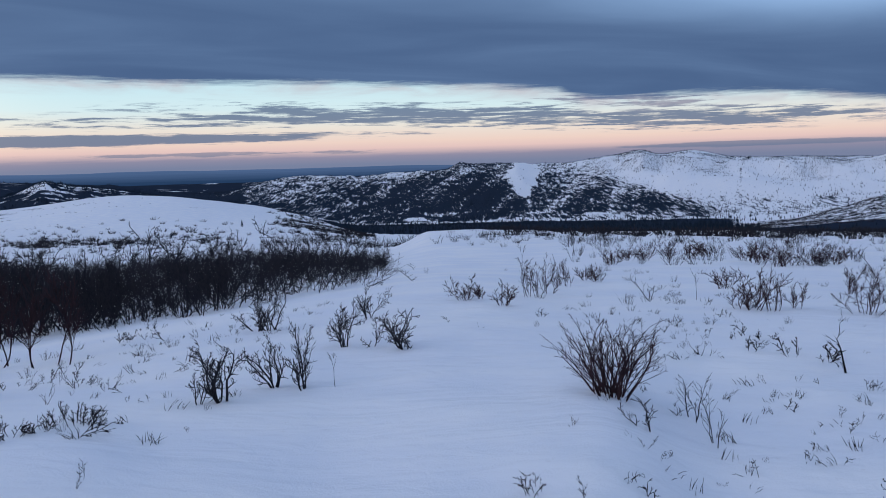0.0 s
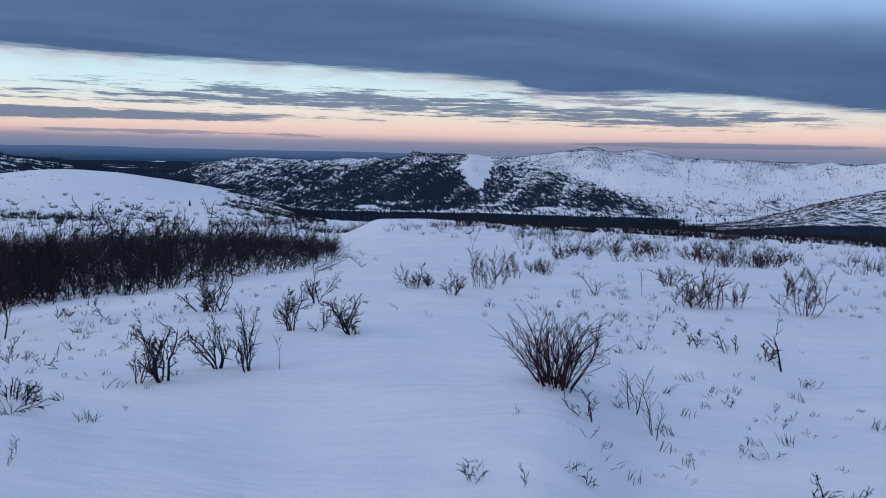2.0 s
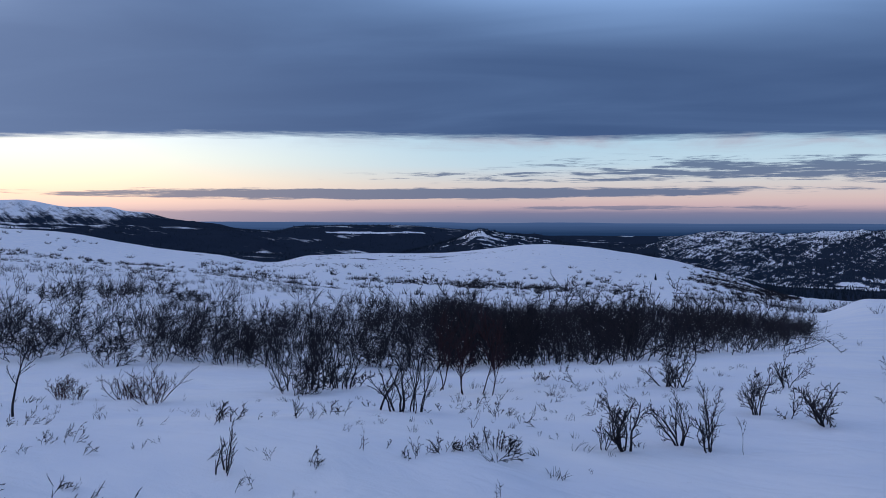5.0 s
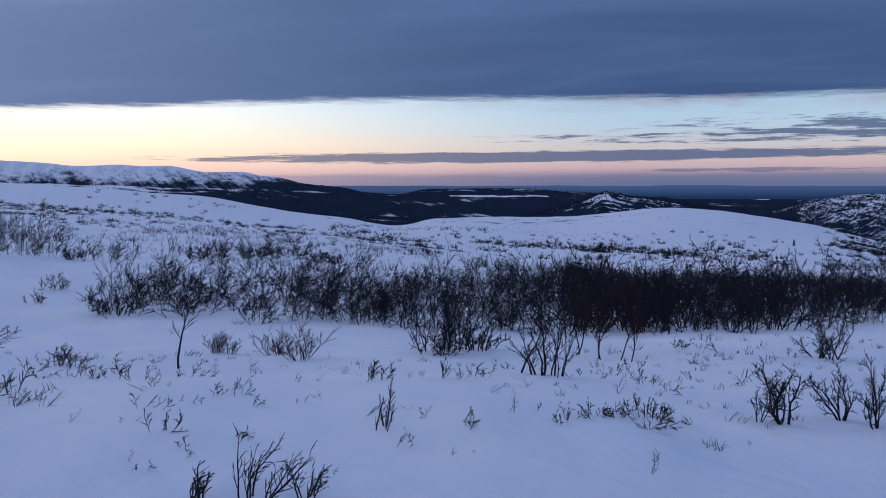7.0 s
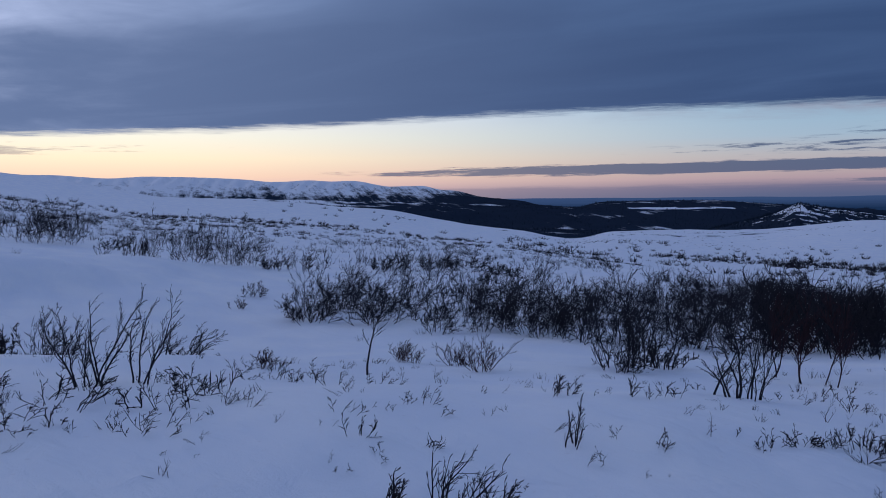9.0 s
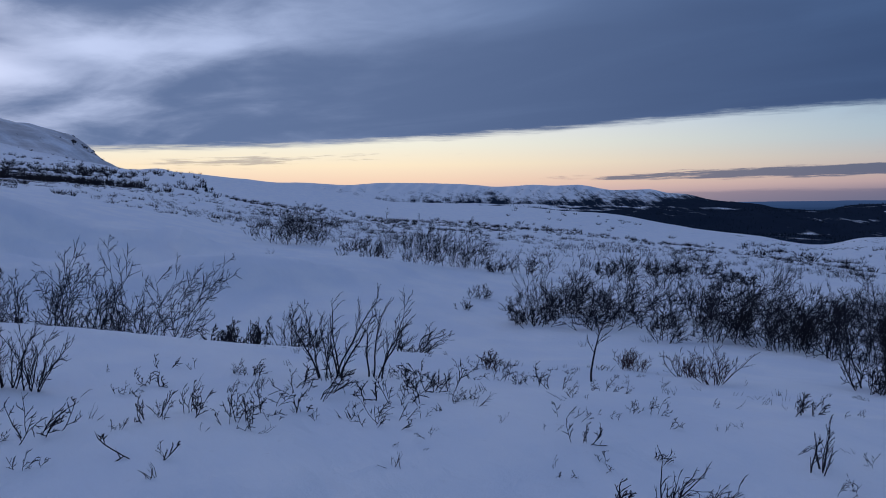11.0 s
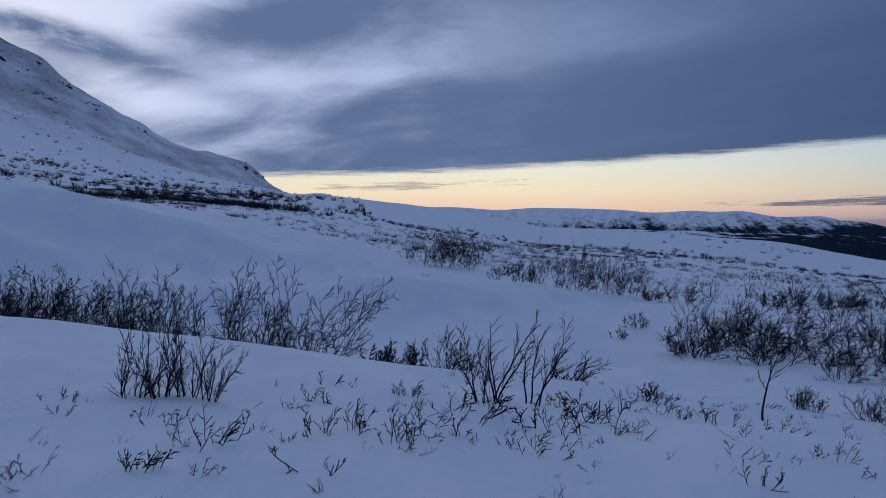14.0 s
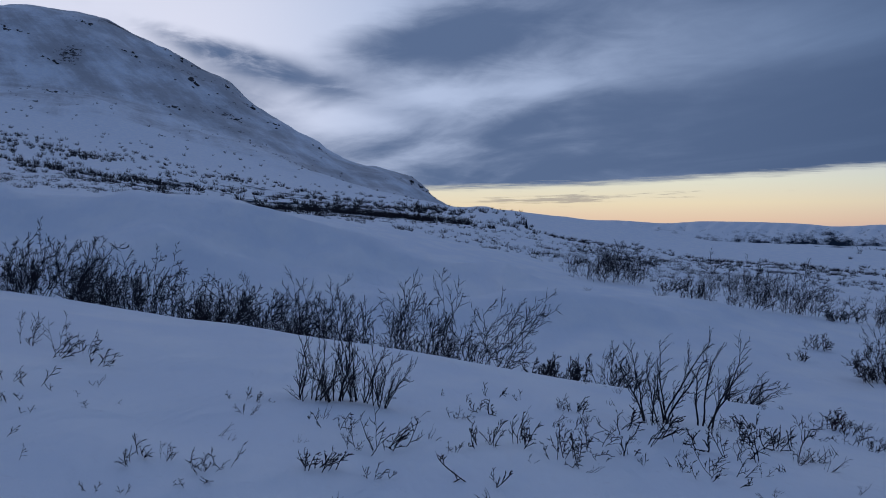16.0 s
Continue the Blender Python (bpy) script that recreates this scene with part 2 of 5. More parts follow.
MID = ((-60, 620, -4.8), (-36, 620, -5.1), (0, 620, -5.0), (10, 620, -4.6), (30, 620, -4.3), (45, 620, -3.2), (60, 620, -1.9), (76, 600, 0.2), (84, 600, 1.4), (88, 580, 2.5), (91, 570, 3.3), (95, 570, 4.3), (99.8, 580, 6.0), (104, 600, 7.3), (109, 610, 8.8), (113, 620, 9.6), (118, 620, 9.6), (140, 620, 9), (200, 650, 12), (260, 650, 2))
HIGH = ((-60, 900, -4.5), (-36, 900, -4.9), (0, 900, -4.8), (10, 900, -4.6), (30, 900, -4.3), (45, 900, -3.6), (60, 900, -2.6), (76, 900, -1.0), (84, 850, 0.5), (87, 800, 1.6), (89, 760, 3.15), (90.7, 760, 4.6), (92.7, 770, 5.2), (95.1, 780, 5.55), (97.5, 800, 6.87), (99.8, 820, 8.2), (101.4, 830, 8.9), (103.6, 850, 10.75), (105.5, 860, 11.5), (107.3, 870, 12.45), (109.8, 880, 13.45), (111.6, 880, 14.2), (113.2, 880, 14.4), (118, 880, 14.15), (140, 900, 11), (200, 900, 13), (260, 900, 2))
VALE = ((-60, 1400, -2), (-36, 1300, -1.2), (-29, 1300, -2.6), (-26.7, 1300, -3.33), (-23.4, 1300, -4.2), (-21, 1300, -4.5), (-10, 1300, -4.45), (5, 1300, -4.3), (12, 1300, -3.6), (18.5, 1300, -1.9), (20.9, 1300, -1.35), (23.8, 1300, -0.92), (25, 1300, -0.79), (26.5, 1300, -0.5), (27.6, 1300, -0.95), (28.9, 1300, -1.4), (31.5, 1300, -2.05), (36, 1300, -2.9), (50, 1300, -2.2), (65, 1300, -1.5), (85, 1300, -1), (95, 1300, 1.5), (118, 1300, 6), (200, 1400, 9), (260, 1400, 2))
BASE = ((-60, 1750, -2.5), (-36, 1750, -3.2), (-20, 1750, -3.9), (-8, 1700, -4.1), (0, 1700, -4.1), (6, 1750, -4.0), (9, 1800, -3.4), (12, 1900, -2.9), (20, 1900, -2.8), (40, 1900, -2.2), (60, 1900, -1.3), (80, 1900, -0.6), (118, 1900, 2), (200, 2000, 6), (260, 2000, 1))
CREST = ((-60, 2700, -0.2), (-29, 2700, -0.2), (-23.3, 2700, -0.08), (-19.9, 2700, -0.02), (-17.0, 2700, 0.5), (-15.1, 2700, 0.29), (-13.7, 2700, 0.6), (-12.5, 2700, 0.4), (-8.6, 2650, -0.18), (-6.6, 2600, -0.32), (-4.6, 2550, -0.17), (-1.8, 2500, -0.34), (-0.6, 2500, -0.5), (2.2, 2450, -0.8), (5.8, 2400, -1.0), (9, 2350, -0.95), (12.5, 2300, -1.25), (14.6, 2300, -1.9), (18, 2500, -1.75), (22.4, 2700, -0.95), (28.4, 2700, -0.45), (32.5, 2700, -0.17), (39.2, 2700, -0.27), (41, 2700, -0.6), (44, 2700, -0.45), (60, 2700, 0.0), (118, 2700, 2), (220, 2700, 4))
RANGE = ((-60, 3300, -0.8), (-29, 3300, -1.0), (10, 3300, -1.2), (38, 3300, -1.0), (43, 3300, -0.6), (44.9, 3300, -0.12), (47.7, 3300, 0.2), (49.4, 3300, 0.63), (50.5, 3300, 0.71), (51.9, 3300, 1.0), (53.9, 3300, 0.97), (57, 3300, 1.4), (58.2, 3300, 1.36), (59.6, 3300, 1.44), (62, 3300, 1.34), (65, 3300, 1.58), (70.5, 3300, 1.72), (73, 3300, 1.6), (76.8, 3300, 1.82), (80, 3300, 1.82), (118, 3300, 2), (220, 3300, 4))
LINES = (BROW, HOLLOW, BANK, FIELD, FOOT, RISE, MID, HIGH, VALE, BASE, CREST, RANGE)
# height (m) of the snow six metres out, by bearing
NEAR = ((-60, -0.5), (-36, -0.58), (-20, -0.58), (-10, -0.3), (0, -0.35), (10, -0.4), (20, -0.35), (30, -0.22), (40, -0.1), (60, -0.05), (90, -0.05), (100, 0.02), (110, 0.15), (120, 0.3), (150, 0.6), (220, 0.9), (270, 0.1))


def slopes(x, y):
    """Tangents of a curve that keeps its hills where its knots are (columns run on their own)."""
    h, d = np.diff(x, axis=0), np.diff(y, axis=0) / np.diff(x, axis=0)
    w1, w2 = 2 * h[1:] + h[:-1], h[1:] + 2 * h[:-1]
    with np.errstate(divide="ignore", invalid="ignore"):
        inner = np.where(d[1:] * d[:-1] > 0, (w1 + w2) / (w1 / d[:-1] + w2 / d[1:]), 0.0)
    return np.concatenate([d[:1], inner, d[-1:]])


def hermite(x, y, m, at):
    """The curve of columns x, y with tangents m, at the one list of places at."""
    out = np.empty((len(at), x.shape[1]))
    cols = np.arange(x.shape[1])
    for row, value in enumerate(at):
        k = np.clip((x <= value).sum(axis=0) - 1, 0, len(x) - 2)
        x0, h = x[k, cols], x[k + 1, cols] - x[k, cols]
        s = np.clip((value - x0) / h, 0, 1)
        out[row] = (y[k, cols] * (1 + 2 * s) * (1 - s) ** 2 + m[k, cols] * h * s * (1 - s) ** 2
                    + y[k + 1, cols] * s * s * (3 - 2 * s) + m[k + 1, cols] * h * s * s * (s - 1))
    return out


def round_curve(knots, bearings):
    """Smooth values of a line's knots over the bearings, all the way round."""
    k = np.array([(*knots[-1],), *knots, (*knots[0],)], float)
    k[0, 0] -= 360
    k[-1, 0] += 360
    x = k[:, :1]
    cols = []
    for c in range(1, k.shape[1]):
        cols.append(hermite(x, k[:, c:c + 1], slopes(x, k[:, c:c + 1]), bearings)[:, 0])
    return cols


def lattice(ix, iy, seed):
    v = np.sin(ix * 127.1 + iy * 311.7 + seed * 74.7) * 43758.5453
    return v - np.floor(v)


def fbm(x, y, octaves=4, seed=0, ridged=False, gain=0.5):
    """Value noise of several octaves, about -0.5 to 0.5."""
    total, amp, norm = 0.0, 1.0, 0.0
    for o in range(octaves):
        ix, iy = np.floor(x), np.floor(y)
        fx, fy = x - ix, y - iy
        ux, uy = fx * fx * (3 - 2 * fx), fy * fy * (3 - 2 * fy)
        a, b = lattice(ix, iy, seed + o), lattice(ix + 1, iy, seed + o)
        c, d = lattice(ix, iy + 1, seed + o), lattice(ix + 1, iy + 1, seed + o)
        v = a + (b - a) * ux + (c - a) * uy + (a - b - c + d) * ux * uy - 0.5
        if ridged:
            v = 0.5 - 2 * np.abs(v)
        total, norm = total + amp * v, norm + amp
        x, y, amp = x * 2.03 + 17.3, y * 2.03 + 5.1, amp * gain
    return total / norm


def bump(x, low, high):
    s = np.clip((x - low) / (high - low), 0, 1)
    return s * s * (3 - 2 * s)


FINE, COARSE = 0.25, 3.0
BEARINGS = np.concatenate([np.arange(-38, 124, FINE), np.arange(124, 322, COARSE)])
RINGS = np.concatenate([np.geomspace(0.7, 60, 140)[:-1], np.geomspace(60, 600, 75)[:-1], np.geomspace(600, 3600, 185)])


def lay_land():
    """Heights of the land on rings round the standpoint."""
    near = round_curve(NEAR, BEARINGS)[0]
    zero = np.zeros_like(near)
    xs, ys = [zero + math.log(0.7), zero + math.log(6.0)], [near * 0.06, near]
    for line in LINES:
        r, el = round_curve(line, BEARINGS)
        xs.append(np.log(r))
        ys.append(EYE + r * np.tan(np.radians(el)))
    xs.append(zero + math.log(3600.0))
    ys.append(EYE + 3600 * math.tan(radians(-0.9)) + zero)
    x, y = np.array(xs), np.array(ys)
    z = hermite(x, y, slopes(x, y), np.log(RINGS))
    a = np.radians(BEARINGS)[None, :]
    r = RINGS[:, None]
    px, py = -r * np.sin(a), r * np.cos(a)
    # a low snow hummock over buried heath
    z += 0.08 * np.exp(-((px + 2.45) / 0.42) ** 2 - ((py - 5.05) / 0.3) ** 2)
    # drifts and hummocks, larger with distance
    z += 0.16 * fbm(px / 3.1, py / 4.6, 3, 3) * bump(r, 2, 6)
    z += 0.045 * fbm(px / 0.7, py / 1.3, 2, 9) * bump(r, 2, 4) * (1 - bump(r, 40, 90))
    z += 0.5 * fbm(px / 14, py / 17, 3, 21) * bump(r, 25, 60) * (1 - bump(r, 300, 600))
    z += 3.5 * fbm(px / 60, py / 60, 4, 31) * bump(r, 150, 300)
    # spurs and gullies of the far heights
    mount = bump(r, 380, 520) * (1 - bump(r, 740, 860)) * bump(z, 5, 30) * (1 - bump(r, 900, 1000))
    z += mount * (7 * fbm(px / 55, py / 55, 4, 41, True) + 5 * fbm(px / 120, py / 120, 3, 43, True))
    z += 7.0 * fbm(px / 30, py / 30, 4, 45) * bump(r, 600, 800) * (1 - bump(r, 900, 1000)) * bump(z, 20, 60)
    z += 9 * fbm(px / 110, py / 110, 4, 47, True) * bump(r, 950, 1150) * (1 - bump(r, 1240, 1290)) * bump(z, -75, -40)
    spur = 46 * fbm(px / 330, py / 330, 2, 51, True) + 24 * fbm(px / 120, py / 120, 4, 53, True)
    deg = np.degrees(a)
    spur = spur * (1 - 0.9 * bump(deg, 26, 30) * (1 - bump(deg, 39, 42)))
    z += spur * bump(r, 1750, 2050) * (1 - bump(r, 2330, 2560)) * bump(z, -110, -70)
    z += 2.5 * fbm(px / 60, py / 60, 3, 55) * bump(r, 2200, 2400) * (1 - bump(r, 2750, 2800))
    far = bump(r, 2720, 2900) * (1 - 0.95 * bump(r, 3040, 3180)) * bump(z, -70, -20)
    z += far * (9 * fbm(px / 300, py / 300, 2, 61, True) + 10 * fbm(px / 95, py / 95, 3, 63, True))
    # ribs and gullies under the flat rim of the western range
    rim = bump(r, 2900, 3050) * (1 - bump(r, 3170, 3270)) * bump(deg, 44, 48)
    z -= 16 * rim * (1 - np.abs(np.sin(2.9 * deg + 0.006 * r + 2.2 * fbm(deg / 1.7, r / 400, 2, 57)))) ** 1.5
    # drifts and a scooped lip on the far bank
    lee = bump(np.degrees(a), 62, 82) * bump(r, 28, 36) * (1 - bump(r, 42, 50))
    z += lee * (3.6 * fbm(px / 11, py / 17, 3, 65, True) + 1.5 * fbm(px / 3, py / 7, 2, 67))
    return px, py, z


LAND_X, LAND_Y, LAND_Z = lay_land()


def ground_at(x, y):
    """Height of the snow at places x, y."""
    x, y = np.asarray(x, float), np.asarray(y, float)
    r = np.clip(np.hypot(x, y), RINGS[0], RINGS[-1] * 0.999)
    b = np.degrees(np.arctan2(-x, y))
    b = np.where(b < BEARINGS[0], b + 360, b)
    i = np.interp(b, np.append(BEARINGS, BEARINGS[0] + 360), np.arange(len(BEARINGS) + 1))
    j = np.interp(np.log(r), np.log(RINGS), np.arange(len(RINGS)))
    i0, j0 = np.floor(i).astype(int), np.floor(j).astype(int)
    fi, fj = i - i0, j - j0
    i1, j1 = (i0 + 1) % len(BEARINGS), np.minimum(j0 + 1, len(RINGS) - 1)
    i0 = i0 % len(BEARINGS)
    return ((LAND_Z[j0, i0] * (1 - fi) + LAND_Z[j0, i1] * fi) * (1 - fj) + (LAND_Z[j1, i0] * (1 - fi) + LAND_Z[j1, i1] * fi) * fj)


def spot(bearing, r):
    """A place on the snow by bearing and distance."""
    a = radians(bearing)
    x, y = -r * math.sin(a), r * math.cos(a)
    return x, y, float(ground_at(x, y))
# land done

# ---------------------------------------------------------------- materials


def material(name):
    mat = bpy.data.materials.new(name)
    mat.use_nodes = True
    n = Nodes(mat.node_tree)
    shader = n.add("ShaderNodeBsdfPrincipled")
    n.tree.links.new(shader.outputs[0], n.add("ShaderNodeOutputMaterial").inputs[0])
    return mat, n, shader


def place(n):
    return n.add("ShaderNodeNewGeometry").outputs["Position"]


def rough_bump(n, shader, height, strength, distance):
    node = n.add("ShaderNodeBump")
    node.inputs["Strength"].default_value, node.inputs["Distance"].default_value = strength, distance
    n.put(node.inputs["Height"], height)
    n.tree.links.new(node.outputs[0], shader.inputs["Normal"])


def scaled(n, vector, x, y, z):
    node = n.add("ShaderNodeVectorMath", operation="MULTIPLY")
    n.put(node.inputs[0], vector)
    node.inputs[1].default_value = (x, y, z)
    return node.outputs[0]


def land_material():
    """Wind-packed snow; where scrub or wood stands thick, dark litter, tinted blue in place of air haze, and rock show
    through it.
    """
    mat, n, shader = material("snow_land")
    p = place(n)
    drift = n.noise(scaled(n, p, 0.35, 0.6, 0.6), 1.0, 4.0, 0.5)
    ripple = n.noise(scaled(n, p, 2.4, 3.6, 4.0), 1.0, 4.0, 0.6, 0.9)
    grain = n.noise(p, 60.0, 2.0, 0.6)
    snow = n.mix(n.step(drift, 0.35, 0.7), (0.80, 0.82, 0.87), (0.88, 0.88, 0.89))
    snow = n.mix(n.m("MULTIPLY", n.step(n.noise(p, 9.0, 4.0, 0.7), 0.62, 0.75), 0.12), snow, (0.40, 0.33, 0.27))
    cover = n.add("ShaderNodeAttribute", attribute_name="cover").outputs["Fac"]
    rock = n.add("ShaderNodeAttribute", attribute_name="rock").outputs["Fac"]
    patch = n.noise(scaled(n, p, 0.016, 0.016, 0.03), 1.0, 9.0, 0.72)
    # gullies and snow ribs that run down the slopes
    split = n.add("ShaderNodeSeparateXYZ")
    n.put(split.inputs[0], p)
    px, py, pz = split.outputs[0], split.outputs[1], split.outputs[2]
    flank = n.noise(n.xyz(n.m("MULTIPLY", n.m("SUBTRACT", px, n.m("MULTIPLY", pz, 1.6)), 0.026), n.m("MULTIPLY", pz, 0.012), 0.0), 1.0, 6.0, 0.68)
    ranges = n.noise(n.xyz(n.m("ADD", n.m("MULTIPLY", px, 0.012), n.m("MULTIPLY", n.m("ADD", py, n.m("MULTIPLY", pz, 0.9)), 0.020)), n.m("MULTIPLY", pz, 0.010), 3.0), 1.0, 6.0, 0.68)
    fall = n.noise(n.xyz(n.m("MULTIPLY", n.m("ADD", py, n.m("MULTIPLY", pz, 1.2)), 0.055), n.m("MULTIPLY", pz, 0.014), 7.0), 1.0, 6.0, 0.7)
    west = n.step(px, -1100.0, -900.0)
    near = n.noise(scaled(n, p, 0.07, 0.07, 0.07), 1.0, 7.0, 0.75)
    north_face = n.noise(n.xyz(n.m("MULTIPLY", px, 0.11), n.m("MULTIPLY", pz, 0.17), 2.0), 1.0, 6.0, 0.78)
    west_face = n.noise(n.xyz(n.m("ADD", n.m("MULTIPLY", px, 0.035), n.m("MULTIPLY", py, 0.066)), n.m("MULTIPLY", pz, 0.10), 5.0), 1.0, 7.0, 0.75)
    far_face = n.m("ADD", n.m("MULTIPLY", north_face, west), n.m("MULTIPLY", west_face, n.m("SUBTRACT", 1.0, west)))
    away = n.step(n.m("SQRT", n.m("ADD", n.m("MULTIPLY", px, px), n.m("MULTIPLY", py, py))), 1450.0, 1600.0)
    small = n.m("ADD", n.m("MULTIPLY", far_face, away), n.m("MULTIPLY", near, n.m("SUBTRACT", 1.0, away)))
    gully = n.m("ADD", n.m("MULTIPLY", flank, west), n.m("MULTIPLY", ranges, n.m("SUBTRACT", 1.0, west)))
    gully = n.m("ADD", n.m("MULTIPLY", gully, away), n.m("MULTIPLY", near, n.m("SUBTRACT", 1.0, away)))
    mask = n.m("ADD", n.m("ADD", n.m("MULTIPLY", patch, 0.14), n.m("MULTIPLY", small, n.m("ADD", 0.34, n.m("MULTIPLY", west, 0.34)))), n.m("MULTIPLY", gully, n.m("SUBTRACT", 0.52, n.m("MULTIPLY", west, 0.34))))
    brush = n.step(n.m("ADD", mask, n.m("MULTIPLY", n.m("SUBTRACT", cover, 0.5), 0.62)), n.m("ADD", 0.44, n.m("MULTIPLY", west, 0.03)), n.m("SUBTRACT", 0.62, n.m("MULTIPLY", west, 0.08)))
    # the litter's blue tint is painted distance haze
    hazy_earth = n.mix(small, (0.010, 0.018, 0.034), (0.020, 0.032, 0.054))
    thin = n.m("MULTIPLY", n.step(n.m("ADD", n.m("ADD", n.m("ADD", n.m("MULTIPLY", patch, 0.25), n.m("MULTIPLY", small, 0.3)), n.m("MULTIPLY", fall, 0.45)), n.m("MULTIPLY", rock, 0.3)), 0.50, 0.74), n.step(rock, 0.02, 0.25))
    snow = n.mix(n.m("MULTIPLY", thin, 0.75), snow, (0.36, 0.34, 0.34))
    base = n.mix(n.m("MULTIPLY", brush, 0.99), snow, hazy_earth)
    bare = n.step(n.m("ADD", n.m("ADD", n.m("MULTIPLY", n.noise(scaled(n, p, 0.22, 0.22, 0.3), 1.0, 6.0, 0.75), 0.7), n.m("MULTIPLY", patch, 0.3)), n.m("MULTIPLY", n.m("SUBTRACT", rock, 0.5), 0.5)), 0.66, 0.71)
    base = n.mix(n.m("MULTIPLY", bare, 0.9), base, n.mix(small, (0.035, 0.033, 0.036), (0.11, 0.10, 0.10)))
    n.put(shader.inputs["Base Color"], base)
    shader.inputs["Roughness"].default_value = 0.8
    n.put(shader.inputs["Specular IOR Level"], n.m("MULTIPLY", n.m("SUBTRACT", 1.0, n.m("MAXIMUM", brush, bare)), 0.15))
    ridge = n.noise(scaled(n, p, 0.5, 1.5, 1.2), 1.0, 3.0, 0.55, 0.8)
    height = n.m("ADD", n.m("ADD", n.m("MULTIPLY", drift, 1.5), n.m("ADD", n.m("MULTIPLY", ripple, 0.13), n.m("MULTIPLY", ridge, 0.45))), n.m("MULTIPLY", grain, 0.03))
    rough_bump(n, shader, height, 0.75, 0.24)
    return mat


def distance_material():
    """Wooded lowland and far hills, a plain glowing backdrop with blue dusk haze painted in."""
    mat = bpy.data.materials.new("far_lowland_glow")
    mat.use_nodes = True
    n = Nodes(mat.node_tree)
    p = place(n)
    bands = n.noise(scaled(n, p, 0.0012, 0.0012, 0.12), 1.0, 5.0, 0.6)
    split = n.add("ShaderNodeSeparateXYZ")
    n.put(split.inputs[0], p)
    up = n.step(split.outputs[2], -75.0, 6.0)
    # haze as colour: paler blue with height, given off as emission
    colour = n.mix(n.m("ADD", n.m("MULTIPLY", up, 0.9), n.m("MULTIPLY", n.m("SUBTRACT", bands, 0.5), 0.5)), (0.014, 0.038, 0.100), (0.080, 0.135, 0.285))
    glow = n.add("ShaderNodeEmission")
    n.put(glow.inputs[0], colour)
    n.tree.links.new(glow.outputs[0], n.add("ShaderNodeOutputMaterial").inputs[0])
    return mat


def bark_material(name, dark, light):
    mat, n, shader = material(name)
    p = n.add("ShaderNodeTexCoord").outputs["Object"]
    turn = n.add("ShaderNodeObjectInfo").outputs["Random"]
    streaks = n.noise(scaled(n, p, 14.0, 14.0, 5.0), 1.0, 4.0, 0.65)
    base = n.mix(n.m("ADD", n.m("MULTIPLY", n.step(streaks, 0.35, 0.7), 0.75), n.m("MULTIPLY", turn, 0.25)), dark, light)
    n.put(shader.inputs["Base Color"], base)
    shader.inputs["Roughness"].default_value = 0.85
    shader.inputs["Specular IOR Level"].default_value = 0.05
    rough_bump(n, shader, streaks, 0.5, 0.004)
    return mat


def rock_material():
    """Dark frost-split rock with snow lying on its flat tops."""
    mat, n, shader = material("dark_rock")
    geo = n.add("ShaderNodeNewGeometry")
    p = geo.outputs["Position"]
    grain = n.noise(p, 0.9, 6.0, 0.7)
    split = n.add("ShaderNodeSeparateXYZ")
    n.put(split.inputs[0], geo.outputs["Normal"])
    lying = n.step(n.m("ADD", split.outputs[2], n.m("MULTIPLY", n.m("SUBTRACT", grain, 0.5), 1.1)), 0.66, 0.82)
    stone = n.mix(n.step(grain, 0.35, 0.7), (0.03, 0.03, 0.034), (0.13, 0.125, 0.125))
    n.put(shader.inputs["Base Color"], n.mix(lying, stone, (0.82, 0.83, 0.87)))
    shader.inputs["Roughness"].default_value = 0.85
    shader.inputs["Specular IOR Level"].default_value = 0.1
    rough_bump(n, shader, grain, 0.8, 0.5)
    return mat


SNOW_LAND = land_material()
FAR_LOWLAND_GLOW = distance_material()
BARK = bark_material("willow_bark", (0.014, 0.014, 0.018), (0.048, 0.044, 0.050))
RED_BARK = bark_material("birch_twig_bark", (0.020, 0.012, 0.015), (0.066, 0.037, 0.040))
PALE_BARK = bark_material("weathered_twig_bark", (0.010, 0.010, 0.013), (0.034, 0.030, 0.034))
ROCK = rock_material()
# needle colour pushed to blue, standing in for air haze over far woods
HAZY_NEEDLES = bark_material("hazy_spruce_needles", (0.009, 0.016, 0.028), (0.020, 0.032, 0.048))

# ---------------------------------------------------------------- ground and distance


